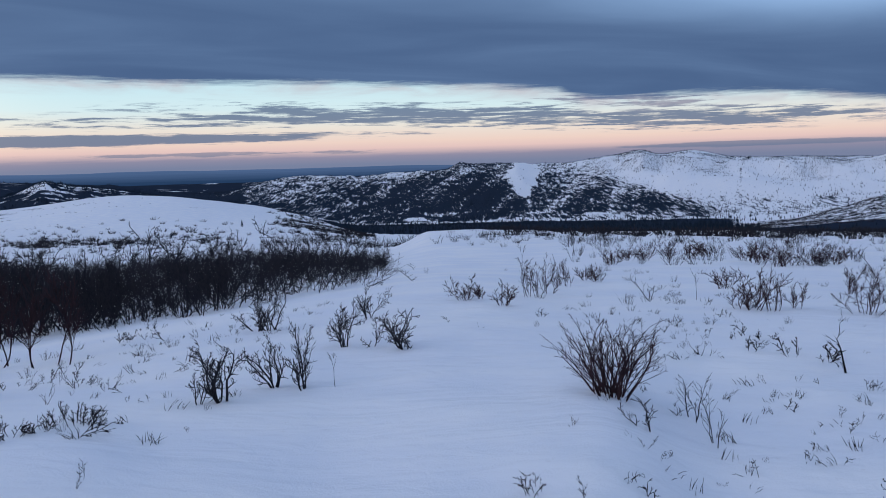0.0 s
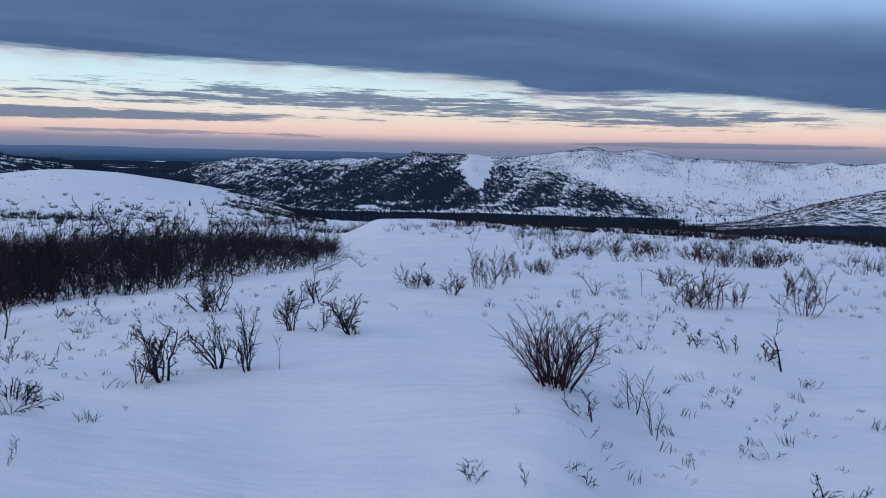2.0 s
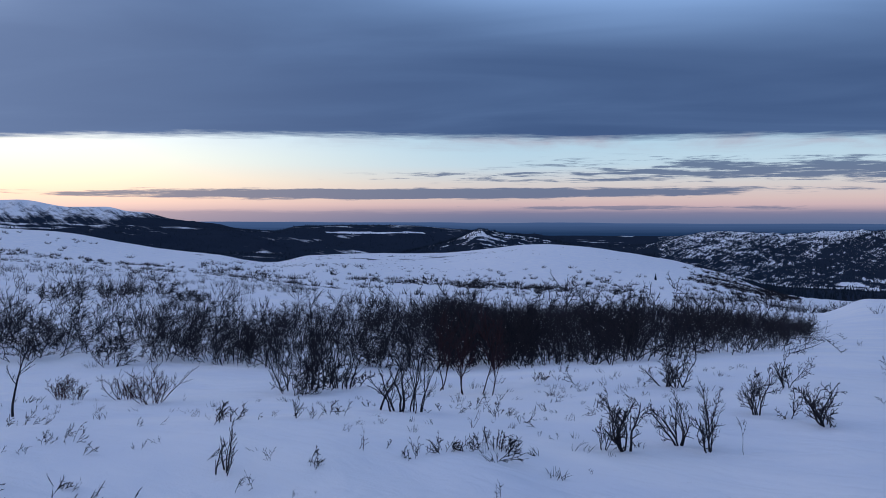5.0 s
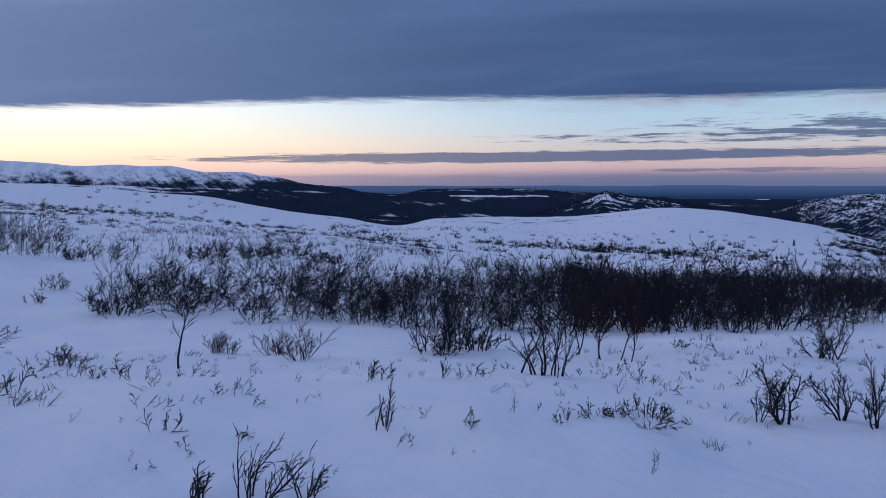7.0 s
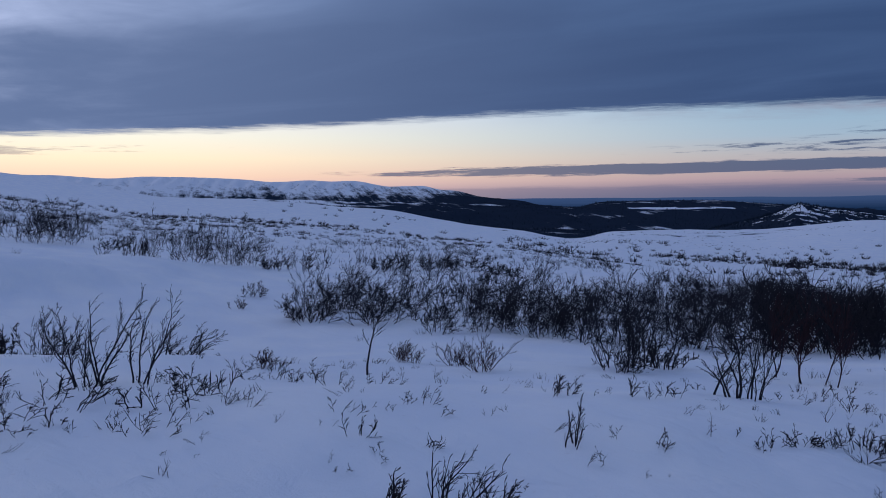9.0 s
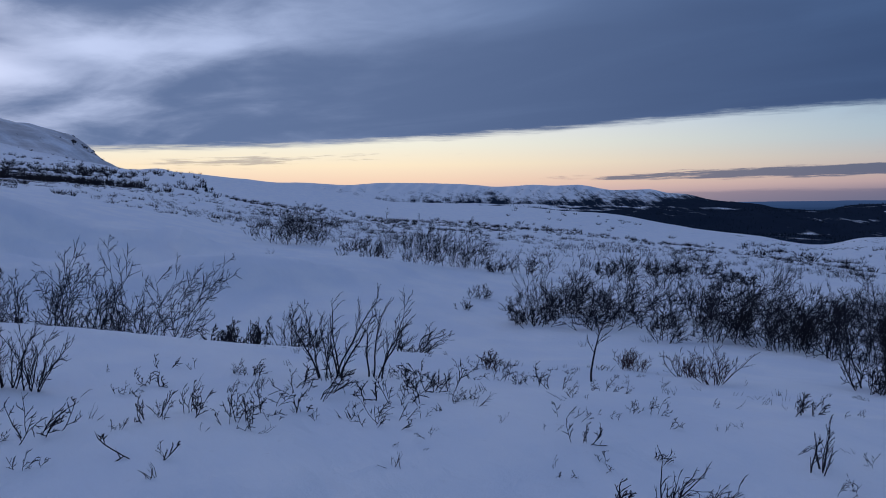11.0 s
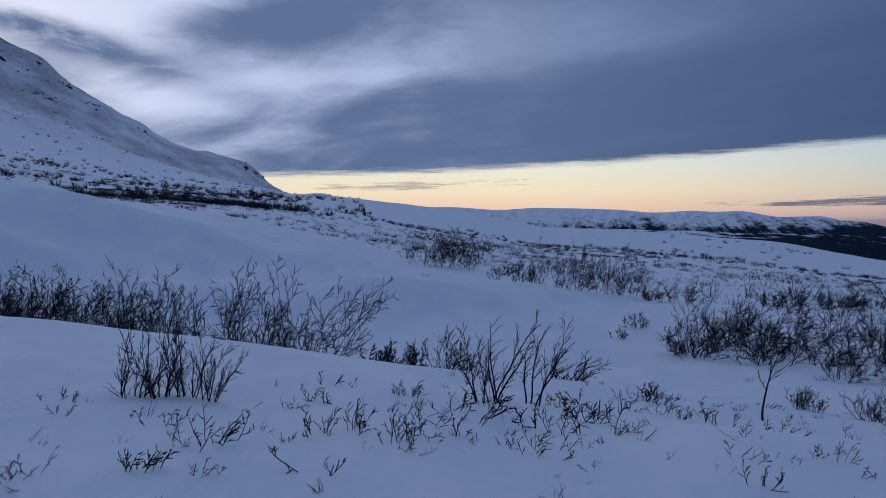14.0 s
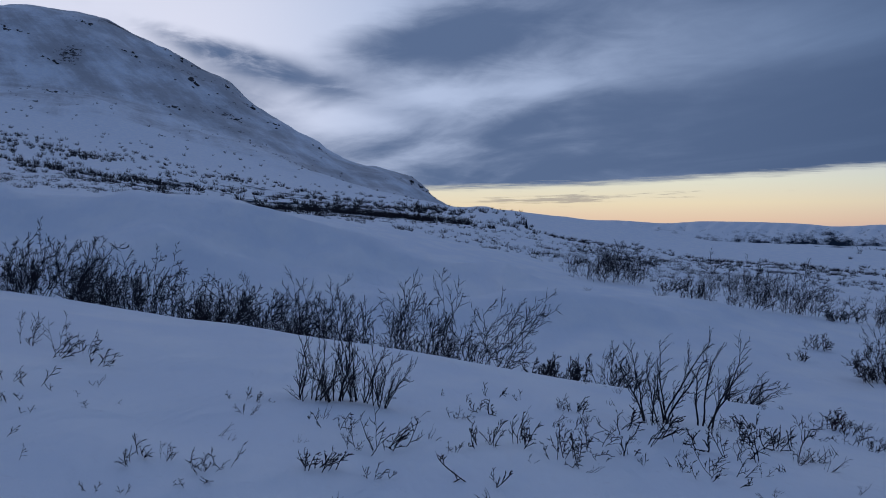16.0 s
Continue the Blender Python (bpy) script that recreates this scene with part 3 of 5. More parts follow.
def cover_of(x, y, z):
    """How thickly scrub and wood cover the land, 0 to 1, and how much rock shows."""
    r = np.hypot(x, y)
    b = np.degrees(np.arctan2(-x, y))
    patch = fbm(x / 90, y / 90, 4, 71)
    big = fbm(x / 320, y / 320, 3, 75)
    cover = np.zeros_like(r)
    # low scrub on the open fields
    cover = np.maximum(cover, 0.36 * bump(r, 100, 220) * (1 - bump(r, 380, 430)) * (0.6 + 0.8 * patch))
    cover = np.maximum(cover, (0.30 + 0.5 * fbm(x / 9, y / 9, 3, 79)) * bump(r, 300, 350) * (1 - bump(r, 440, 470)) * bump(b, 21, 27) * (1 - bump(b, 46, 52)))
    # the wooded valley floor and the dark flank of the range behind it
    flats = bump(r, 560, 640) * (1 - bump(r, 1560, 1750)) * (b < 14) * (1 - bump(-b, 18, 22) * bump(r, 960, 1060))
    cover = np.maximum(cover, 0.98 * flats)
    flank = bump(r, 1600, 1750) * (b < 16)
    fleck = 0.5 * fbm((x - 0.55 * y) / 26, (y + 0.55 * x) / 150, 4, 73) + 0.6 * fbm(x / 22, y / 22, 3, 76)
    wood = np.clip(0.565 + 0.22 * big + 0.36 * fleck - 0.5 * bump(fbm(x / 70, y / 40, 2, 69), 0.12, 0.3) * bump(-z, 105, 125) - 0.10 * bump(z, -50, -5) + 0.06 * np.exp(-((b + 2.5) / 3.0) ** 2), 0, 1)
    el = np.degrees(np.arctan2(z - EYE, r))
    open_side = bump(-b - 8.6 + 2.6 * np.clip(el + 0.3, -4, 0) + 6 * fleck, 0, 3.5)
    gully = np.exp(-((b + 20.5 + 0.01 * (r - 2400) / 10) / 0.13) ** 2)
    wood = wood * (1 - open_side) + open_side * np.clip(0.43 + 0.5 * fleck - 0.22 * bump(z, -110, -60) + 0.12 * bump(z, -60, -20) + 0.3 * gully * bump(z, -100, -70), 0, 1)
    half = np.interp(el, (-2.6, -2.2, -1.3, -0.6, -0.1), (0.05, 0.32, 1.0, 0.95, 0.75))
    slide = 0.95 * bump(half - np.abs(b + 5.65 + 1.2 * fleck), -0.12, 0.12) * bump(el, -2.6, -2.3)
    cover = np.maximum(cover, flank * wood * (1 - slide))
    cover = np.maximum(cover, (0.48 + 0.2 * fbm(x / 14, y / 14, 3, 66)) * bump(-b, 18, 22) * bump(r, 900, 980) * (1 - bump(r, 1400, 1500)))
    # dark lowland hills to the west, white only high up
    hills = bump(r, 1050, 1200) * (b > 14) * (b < 90)
    cover = np.maximum(cover, hills * np.clip(0.87 + 0.7 * big + 0.9 * patch + 0.5 * fbm(x / 35, y / 35, 3, 78) - 0.85 * bump(z, -30, 35), 0, 1))
    range_ = bump(r, 2700, 2780) * (b > 38)
    streaks = 0.5 * fbm((x + 0.8 * y) / 40, (y - 0.8 * x) / 160, 4, 72) + 0.5 * fbm(x / 22, y / 22, 4, 74)
    cover = np.where(range_ > 0.5, np.clip(0.72 + 0.5 * streaks - 0.27 * bump(z, -5, 45) - 0.16 * bump(z, 50, 80) + 0.13 * bump(53 - b, 0, 5), 0, 1), cover)
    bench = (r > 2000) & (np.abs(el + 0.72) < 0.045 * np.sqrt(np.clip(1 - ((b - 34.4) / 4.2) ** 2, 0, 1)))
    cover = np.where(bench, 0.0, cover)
    dome = bump(r, 1000, 1150) * (1 - bump(r, 1330, 1500)) * (b > 17) * (b < 33)
    cover = np.where(dome > 0.5, np.clip(0.86 + 0.2 * patch + 0.9 * fbm(x / 14, y / 14, 3, 17) - 0.33 * bump(z, -48, -12), 0, 1), cover)
    # scattered scrub on the foot of the mountain
    mount = (b > 78) & (b < 130) & (r > 120)
    cover = np.where(mount & (r < 1000), np.clip(0.5 * (1 - bump(z, 8, 40)) + 0.25 * patch, 0, 1) * bump(r, 120, 170) * bump(b, 84, 92), cover)
    rock = np.where(mount, bump(r, 400, 660) * (0.45 + 1.25 * fbm(x / 40, y / 40, 3, 77) + 0.14 * bump(r, 720, 850)), 0)
    return cover, rock


def smooth(me):
    me.polygons.foreach_set("use_smooth", [True] * len(me.polygons))


def build_ground():
    rows, cols = LAND_Z.shape
    verts = np.stack([LAND_X, LAND_Y, LAND_Z], -1).reshape(-1, 3)
    verts = np.vstack([verts, [[0, 0, 0.0]]])
    j, i = np.meshgrid(np.arange(rows - 1), np.arange(cols), indexing="ij")
    k = (i + 1) % cols
    quads = np.stack([j * cols + i, (j + 1) * cols + i, (j + 1) * cols + k, j * cols + k], -1).reshape(-1, 4)
    middle = rows * cols
    fan = [(middle, (c + 1) % cols, c) for c in range(cols)]
    me = bpy.data.meshes.new("ground")
    me.from_pydata(verts.tolist(), [], quads.tolist() + [f[::-1] for f in fan])
    smooth(me)
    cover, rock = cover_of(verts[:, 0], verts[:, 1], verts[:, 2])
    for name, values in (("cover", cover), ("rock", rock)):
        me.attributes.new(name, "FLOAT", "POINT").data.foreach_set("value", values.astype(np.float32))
    me.materials.append(SNOW_LAND)
    tagged(new("ground", me), "wind-packed snow over tundra hills and wooded valleys", "snow field", kind="structure")


def build_backdrop():
    """The far lowland, a ring from the last hills to the horizon with faint ranges on it."""
    bearings = np.arange(-180, 180, 0.5)
    dist = np.array([3350.0, 3700, 4100, 4500, 4750, 4800])
    el = np.array([-2.4, -1.7, -1.1, -0.62, -0.30, -0.02])
    a = np.radians(bearings)
    verts = []
    for r, e in zip(dist, el):
        z = EYE + r * np.tan(np.radians(e - 0.34 * (r > 4700) * (1 - bump(bearings, -12, 4)))) + (r > 4780) * (13 * fbm(bearings / 5, bearings * 0, 4, 5) + 3)
        verts.append(np.stack([-r * np.sin(a), r * np.cos(a), z + 0 * a], -1))
    cols = len(bearings)
    faces = [(j * cols + i, (j + 1) * cols + i, (j + 1) * cols + (i + 1) % cols, j * cols + (i + 1) % cols) for j in range(len(dist) - 1) for i in range(cols)]
    me = bpy.data.meshes.new("backdrop")
    me.from_pydata(np.concatenate(verts).tolist(), [], faces)
    smooth(me)
    me.materials.append(FAR_LOWLAND_GLOW)
    tagged(new("backdrop", me), "glowing backdrop of far lowland and faint ranges in painted blue haze", "far lowland", kind="structure")


build_ground()
build_backdrop()

# ---------------------------------------------------------------- shrubs
WIND = Vector((0.12, 1.0, 0.0))


class Sticks:
    """Collects tapered tubes of one stem."""

    def __init__(self, sides):
        self.verts, self.faces, self.sides = [], [], sides

    def tube(self, points, radii, pointed=False):
        sides, rings = self.sides, []
        for k, p in enumerate(points):
            rings.append(len(self.verts))
            if pointed and k == len(points) - 1:
                self.verts.append(tuple(p))
                break
            d = (points[min(k + 1, len(points) - 1)] - points[max(k - 1, 0)]).normalized()
            u = d.orthogonal().normalized()
            v = d.cross(u)
            for s in range(sides):
                a = 2 * math.pi * s / sides
                self.verts.append(tuple(p + (u * math.cos(a) + v * math.sin(a)) * radii[k]))
        for one, two in zip(rings, rings[1:]):
            for s in range(sides):
                t = (s + 1) % sides
                self.faces.append((one + s, one + t, two) if pointed and two == rings[-1] else (one + s, one + t, two + t, two + s))
        if not pointed:
            self.faces.append(tuple(range(rings[-1], rings[-1] + sides)))

    def mesh(self, name, mat):
        me = bpy.data.meshes.new(name)
        me.from_pydata(self.verts, [], self.faces)
        me.materials.append(mat)
        return me


def tilt(rng, d, angle):
    """d turned away by about the angle (degrees), to any side."""
    side = Vector((rng.gauss(0, 1), rng.gauss(0, 1), rng.gauss(0, 1))).cross(d)
    if side.length < 1e-4:
        side = d.orthogonal()
    a = radians(angle)
    return (d * math.cos(a) + side.normalized() * math.sin(a)).normalized()


def grow(rng, out, p, d, length, radius, level, how):
    """One shoot and its side shoots, each thinner and more bent by the wind than the last."""
    segs = how["segs"][min(level, len(how["segs"]) - 1)]
    points, radii, ways = [p.copy()], [radius], [d.copy()]
    for k in range(segs):
        d = (d + Vector((rng.gauss(0, 1), rng.gauss(0, 1), rng.gauss(0, 0.6))) * how["kink"] + Vector((0, 0, how["up"])) + WIND * how["wind"] * (0.5 + 0.8 * level)).normalized()
        p = p + d * (length / segs)
        points.append(p.copy())
        radii.append(max(radius * (1 - 0.7 * (k + 1) / segs), how["least"]))
        ways.append(d.copy())
    out.tube(points, radii, True)
    if level >= how["levels"]:
        return
    clear = how["clear"] if level == 0 else 0.15
    count = max(1, int(round(how["kids"][min(level, len(how["kids"]) - 1)] * rng.uniform(0.75, 1.25))))
    for c in range(count):
        at = (clear + (1 - clear) * (c + rng.random()) / count) * segs
        k = min(int(at), segs - 1)
        start = points[k].lerp(points[k + 1], at - k)
        reach = length * rng.uniform(*how["ratio"]) * (1.2 - 0.65 * at / segs)
        grow(rng, out, start, tilt(rng, ways[k + 1], rng.uniform(*how["angle"])), reach, max(radii[k] * how["thin"], how["least"]), level + 1, how)


def habit(**changes):
    how = dict(segs=(8, 4, 2), kids=(7, 4), levels=2, clear=0.25, kink=0.16, up=0.06, wind=0.0, angle=(22, 48), ratio=(0.35, 0.6), least=0.0016, thin=0.55, sides=4, thick=0.011, fan=28, stems=8, foot=0.12, tall=0.6)
    how.update(changes)
    return how


BIRCH = habit(stems=50, kids=(7, 4), fan=28, clear=0.3, kink=0.13, up=0.03, thick=0.0082, foot=0.17, least=0.0018, angle=(16, 48), ratio=(0.22, 0.42), thin=0.5, sides=3)
CROOKED = habit(stems=6, kids=(8, 5, 3), levels=3, segs=(9, 5, 3, 1), fan=34, kink=0.22, up=0.09, clear=0.2, thick=0.0135, foot=0.10, ratio=(0.26, 0.5), angle=(28, 62), wind=0.02, least=0.0024, thin=0.55)
SPARSE = habit(stems=8, kids=(7, 4, 3), levels=3, segs=(7, 4, 2, 1), fan=28, tall=0.7, kink=0.16, up=0.07, thick=0.0078, foot=0.2, least=0.0024, clear=0.2, ratio=(0.26, 0.48), thin=0.55, sides=3)
SWEPT = habit(stems=5, kids=(13, 5), fan=21, kink=0.15, up=0.05, wind=0.06, clear=0.28, thick=0.0155, foot=0.12, ratio=(0.18, 0.4), segs=(12, 4, 2), angle=(24, 54), least=0.0024, tall=0.9, thin=0.5)
OPEN = habit(stems=7, kids=(8, 4, 2), levels=3, segs=(9, 5, 2, 1), fan=26, kink=0.15, up=0.07, wind=0.02, clear=0.25, thick=0.0115, foot=0.2, ratio=(0.24, 0.44), angle=(24, 52), least=0.0020, tall=0.9, thin=0.45)
WISPY = habit(stems=3, kids=(6, 3), fan=26, tall=0.4, kink=0.15, up=0.06, thick=0.0062, foot=0.14, least=0.0016, clear=0.2, ratio=(0.26, 0.46), angle=(24, 50))
BARE_FOOT = habit(stems=2, kids=(16, 9), fan=10, kink=0.12, up=0.08, wind=0.03, clear=0.3, thick=0.010, foot=0.06, ratio=(0.28, 0.5), angle=(16, 42), segs=(12, 4, 2), least=0.0022, tall=1.0, thin=0.42, sides=3)
CREEPING = habit(stems=6, kids=(4, 3), fan=64, kink=0.13, up=0.05, wind=0.09, clear=0.2, thick=0.0055, foot=0.35, least=0.0023, segs=(6, 3, 2), sides=3, angle=(30, 64), ratio=(0.3, 0.52))
FAR_WILLOW = habit(stems=7, kids=(9, 4), fan=30, kink=0.2, up=0.07, wind=0.05, clear=0.2, thick=0.0085, foot=0.32, least=0.0036, sides=3, segs=(6, 2, 1), ratio=(0.28, 0.5), angle=(20, 50), tall=1.0)


def stem_set(rng, how, height, width):
    """The stems of one shrub of that height and width."""
    made = []
    for s in range(how["stems"]):
        lean = how["fan"] * (1.05 * rng.random() ** 0.75 if how["stems"] > 1 else rng.random())
        turn = rng.uniform(0, 2 * math.pi)
        d = Vector((math.cos(turn) * math.sin(radians(lean)), math.sin(turn) * math.sin(radians(lean)), math.cos(radians(lean))))
        p = Vector((math.cos(turn), math.sin(turn), 0)) * how["foot"] * rng.random() ** 0.5
        p.z = -0.08
        one = Sticks(how["sides"])
        grow(rng, one, p, d, rng.uniform(0.5, 1.08), how["thick"] * min(1.0, 0.25 + 0.75 * height / how["tall"]) / max(height, 0.2) * rng.uniform(0.7, 1.15), 0, dict(how, least=how["least"] / max(height, 0.2)))
        made.append(one)
    every = np.array([v for one in made for v in one.verts])
    tall = every[:, 2].max()
    wide = np.percentile(np.hypot(every[:, 0] - every[:, 0].mean(), every[:, 1] - every[:, 1].mean()), 90) * 2
    sz = height / tall
    sx = max(min(width / wide, sz * 1.6), sz * 0.8)
    for one in made:
        one.verts = [(x * sx, y * sx, z * sz) for x, y, z in one.verts]
    return made


def part(name, me, parent, label=""):
    ob = new(name, me)
    ob.parent = parent
    return tagged(ob, label)


def shrub(name, how, seed, height, width, mat, label, category, group=""):
    """A shrub at the origin: an empty at its foot, each stem with its twigs a part."""
    rng = random.Random(seed)
    root = new(name)
    root.empty_display_size = 0.1
    for stem in stem_set(rng, how, height, width):
        part("stem", stem.mesh("stem", mat), root)
    return tagged(root, label, category, group)


def stand(ob, bearing, r, turn=0.0):
    x, y, z = spot(bearing, r)
    ob.matrix_basis = pose(x, y, z, 0, 0, turn)


def row_of(rows, name, how, mat, label, category, group, seed, dense=0):
    for k, (bearing, r, height, width) in enumerate(rows):
        spec = dict(how, least=how["least"] * (0.85 + r / 28))
        spec["stems"] = max(1, int(round(how["stems"] * min(max(width / max(height, 0.1) / 0.8, 0.6), 1.5) * min(1.0, 0.45 + 0.55 * height / max(how["tall"], 0.1))))) + (dense if height > 0.6 * how["tall"] else 0)
        stand(shrub(name, spec, seed + k, height * 1.04, width, mat, label, category, group), bearing, r)


# shrubs by bearing, distance, height and width
GNARLED = ((16.1, 7.3, 0.54, 0.48), (17.8, 7.21, 0.38, 0.21), (12.4, 7.75, 0.53, 0.4), (10.4, 7.58, 0.63, 0.47), (3.2, 9.3, 0.45, 0.5), (7.5, 9.7, 0.56, 0.46), (5.4, 9.62, 0.36, 0.17), (5.6, 12.17, 0.54, 0.48), (13.5, 12.07, 0.56, 0.52), (12.6, 12.04, 0.67, 0.52),)
LEANING = ((32.9, 9.3, 0.8, 0.5), (31.6, 9.2, 0.98, 0.6), (40.2, 13.02, 1.22, 0.66), (38.4, 13.27, 0.94, 0.58), (36.6, 13.56, 0.85, 0.79))
TWIGGY = ((45.5, 5.37, 0.34, 0.22), (55.9, 4.23, 0.43, 0.42), (52.3, 4.2, 0.23, 0.29), (59.6, 4.26, 0.2, 0.26),)
FIELD = ((-14.2, 6.03, 0.29, 0.31), (-17.3, 6.82, 0.42, 0.33), (-19, 6.31, 0.46, 0.31), (-20.9, 14.44, 0.69, 0.83), (-22.3, 14.23, 0.78, 0.71), (-23.8, 14.82, 0.46, 0.42), (-19.3, 18.37, 0.5, 0.59), (-27.8, 14.58, 0.97, 0.89), (-27, 18.9, 0.6, 0.54), (-15.5, 34.35, 0.83, 1.46), (-14, 33.36, 0.78, 1.18), (-17, 36.01, 0.83, 1.53), (-18.1, 37.61, 0.69, 1.33), (-21.5, 31.98, 0.85, 1.36), (-22.9, 30.47, 0.94, 1.51), (-24.8, 31.73, 0.86, 1.35), (-26, 32.7, 0.75, 1.16), (-20.7, 34.39, 0.85, 1.22),)
FIELD2 = ((-6.3, 15.02, 1.01, 0.86), (-7.5, 15.96, 0.79, 0.57), (-4.1, 12.98, 0.43, 0.51), (-1.3, 13.68, 0.45, 0.54), (-10.9, 20.05, 0.42, 0.64), (-8.6, 18.29, 0.69, 0.46), (-9.9, 20.73, 0.37, 0.44), (-11.9, 29.97, 0.63, 0.85), (-12.8, 33.61, 0.7, 0.95), (-2.4, 14.02, 0.28, 0.3))
STICK = ((-27, 9.55, 0.56, 0.24), (-17.4, 15.59, 0.59, 0.13), (8, 7.6, 0.34, 0.08), (-24.1, 29.01, 1.28, 0.21),)
BENT = ((-14.4, 15.05, 0.45, 0.59),)
STAND = ((27.7, 12.62, 1.37, 0.37), (26.8, 12.4, 1.22, 0.27), (25.8, 12.12, 1.42, 0.4), (27.6, 12.48, 1.04, 0.45), (28.9, 13.4, 1.35, 0.5), (29.8, 13.1, 1.2, 0.5),)
UPRIGHT = ((77.3, 8.93, 0.97, 0.4), (76.3, 8.87, 0.9, 0.3), (74, 8.91, 1.02, 0.22), (70.3, 15.11, 0.71, 1.18), (78.5, 15.17, 0.81, 0.48),)
SLIM = ((100.6, 8.63, 0.63, 0.41), (98.7, 8.63, 0.64, 0.47), (97.3, 8.64, 0.62, 0.35), (95.8, 8.49, 0.62, 0.35),)
SAPLING = ((58.7, 10.72, 0.87, 0.31),)
CLUMP = ((51.2, 13.32, 0.52, 0.77), (49.6, 12.15, 0.56, 0.79), (55.2, 13.38, 0.4, 0.29), (54.2, 13.5, 0.32, 0.44), (65.3, 11.37, 0.24, 0.57), (55.1, 14.01, 0.37, 0.51),)
HOLLOWROW = ((116.8, 20.53, 1.27, 1.27), (114.9, 20.52, 1.63, 0.85), (112.8, 20.51, 1.1, 1.27), (111.1, 20.5, 1.53, 1.13), (109.4, 20.49, 1.64, 0.85), (107.3, 20.48, 1.19, 0.99), (105.1, 20.46, 1.41, 1.27), (103.1, 20.45, 1.33, 0.99), (100.9, 20.44, 1.77, 1.13), (99.1, 20.42, 1.64, 1.13), (96.6, 20.4, 1.87, 1.56), (95.0, 20.39, 2.08, 1.1), (90.0, 17.86, 1.7, 0.75), (89.2, 17.84, 1.9, 0.65), (88.4, 17.82, 2.1, 0.55), (83.4, 15.8, 0.48, 0.55), (81.4, 15.78, 0.51, 0.77), (78.6, 15.75, 0.88, 0.44),)
BANKROW = ((78.2, 57.01, 2.12, 2.8), (76.8, 57.4, 2.62, 3.23), (75.5, 61.39, 1.99, 2.16), (73.1, 54.24, 0.89, 1.53), (71.9, 41.11, 1.19, 1.01), (69.8, 40.94, 1.99, 2.02), (68.4, 41.49, 1.91, 1.75), (66.2, 42.9, 2.04, 2.12), (64.8, 43.81, 2.25, 2.16), (62.6, 41.15, 1.16, 1.45), (61.2, 41.73, 0.94, 1.33), (64.5, 30.32, 0.64, 0.75), (65.7, 27.6, 0.35, 0.55), (60.2, 26.31, 1.4, 1.12), (60.7, 24.31, 0.61, 1.04), (57.8, 25.87, 1.71, 1.65), (58.8, 27.02, 1.34, 1.34), (55.2, 24.56, 0.61, 0.87), (54, 48.44, 1.36, 1.71), (55.3, 47.31, 1, 1.34),)
SLOPEROW = ((52.5, 23.53, 1, 1.34), (50.6, 26.06, 1.92, 1.3), (49.2, 21.78, 1.91, 1.25), (47.7, 21.91, 1.6, 1.1), (46.1, 21.36, 1.55, 1.22), (44.5, 20.83, 1.65, 1.2), (42.8, 20.09, 1.58, 1.15), (51.2, 50.2, 1.23, 2.13), (49.3, 51.91, 1.37, 2.57), (47.3, 50.75, 1.23, 2.52), (45.4, 49.2, 1.02, 2.09), (43.8, 20.1, 1.24, 0.87), (41.4, 18.84, 1.53, 1.08), (39.6, 19.06, 1.92, 1.23), (37.5, 19.21, 1.68, 1.11), (35.4, 19.22, 1.63, 1.11), (33.4, 19.34, 1.49, 1.12), (40.6, 12.73, 0.78, 0.74), (38.8, 13.18, 0.69, 0.77), (36.6, 13.91, 0.69, 0.81),)
WILLOWS = ((60.8, 24.14, 1.22, 1.62), (58.3, 27.28, 1.55, 1.53), (56.3, 23.52, 1.5, 2.04), (53.6, 26.81, 1.69, 1.61), (52.1, 20.94, 1.81, 1.1), (49.5, 26.13, 2.01, 2.23), (48.3, 22.75, 1.5, 1.39), (47, 26.84, 1.9, 1.25), (44.6, 22.19, 1.84, 1.96), (42.6, 23.9, 1.5, 1.5), (40.9, 29.4, 1.48, 1.21), (55, 27.62, 1.54, 1.84),)
LOW5 = ((116.9, 10.69, 0.42, 0.4), (115.4, 10.8, 0.4, 0.42), (114, 10.6, 0.25, 0.45), (115.8, 10.0, 0.2, 0.5), (113.6, 9.8, 0.17, 0.45),)
# dwarf shrubs and single twigs by bearing, distance and height, one patch of snow after the other
HEATH_EAST = ((-29, 6.94, 0.08), (-28.7, 8.76, 0.11), (-28.3, 8.73, 0.11), (-27.7, 7.41, 0.07), (-27.1, 6.99, 0.08), (-26.8, 6.29, 0.06), (-26.7, 9.81, 0.06), (-26.6, 7.42, 0.08), (-26.1, 10.27, 0.13), (-25.6, 10.05, 0.14), (-25.4, 7.16, 0.04), (-25.4, 8.73, 0.06), (-25.1, 10.2, 0.19), (-24.9, 6.26, 0.06), (-24.4, 6.45, 0.07), (-24, 8.75, 0.06), (-24, 10.48, 0.19), (-23.6, 10.26, 0.13), (-23.1, 7.57, 0.09), (-22.6, 11.32, 0.1), (-21.8, 8.75, 0.05), (-21.8, 11.2, 0.14), (-21.4, 10.34, 0.17))
HEATH_FIELD = ((-20.8, 5.94, 0.06), (-20.7, 11.33, 0.16), (-20.3, 6.05, 0.03), (-20, 10.99, 0.11), (-19.4, 5.47, 0.04), (-19.3, 13.31, 0.13), (-18.2, 11.3, 0.08), (-17.8, 10.81, 0.06), (-15.8, 11.79, 0.1), (-15.4, 5.49, 0.05), (-15.2, 9.13, 0.05), (-15.2, 11.1, 0.11), (-15, 5.36, 0.05), (-14.8, 4.67, 0.1), (-14, 5.52, 0.08), (-13, 4.65, 0.03), (-10, 4.32, 0.09))
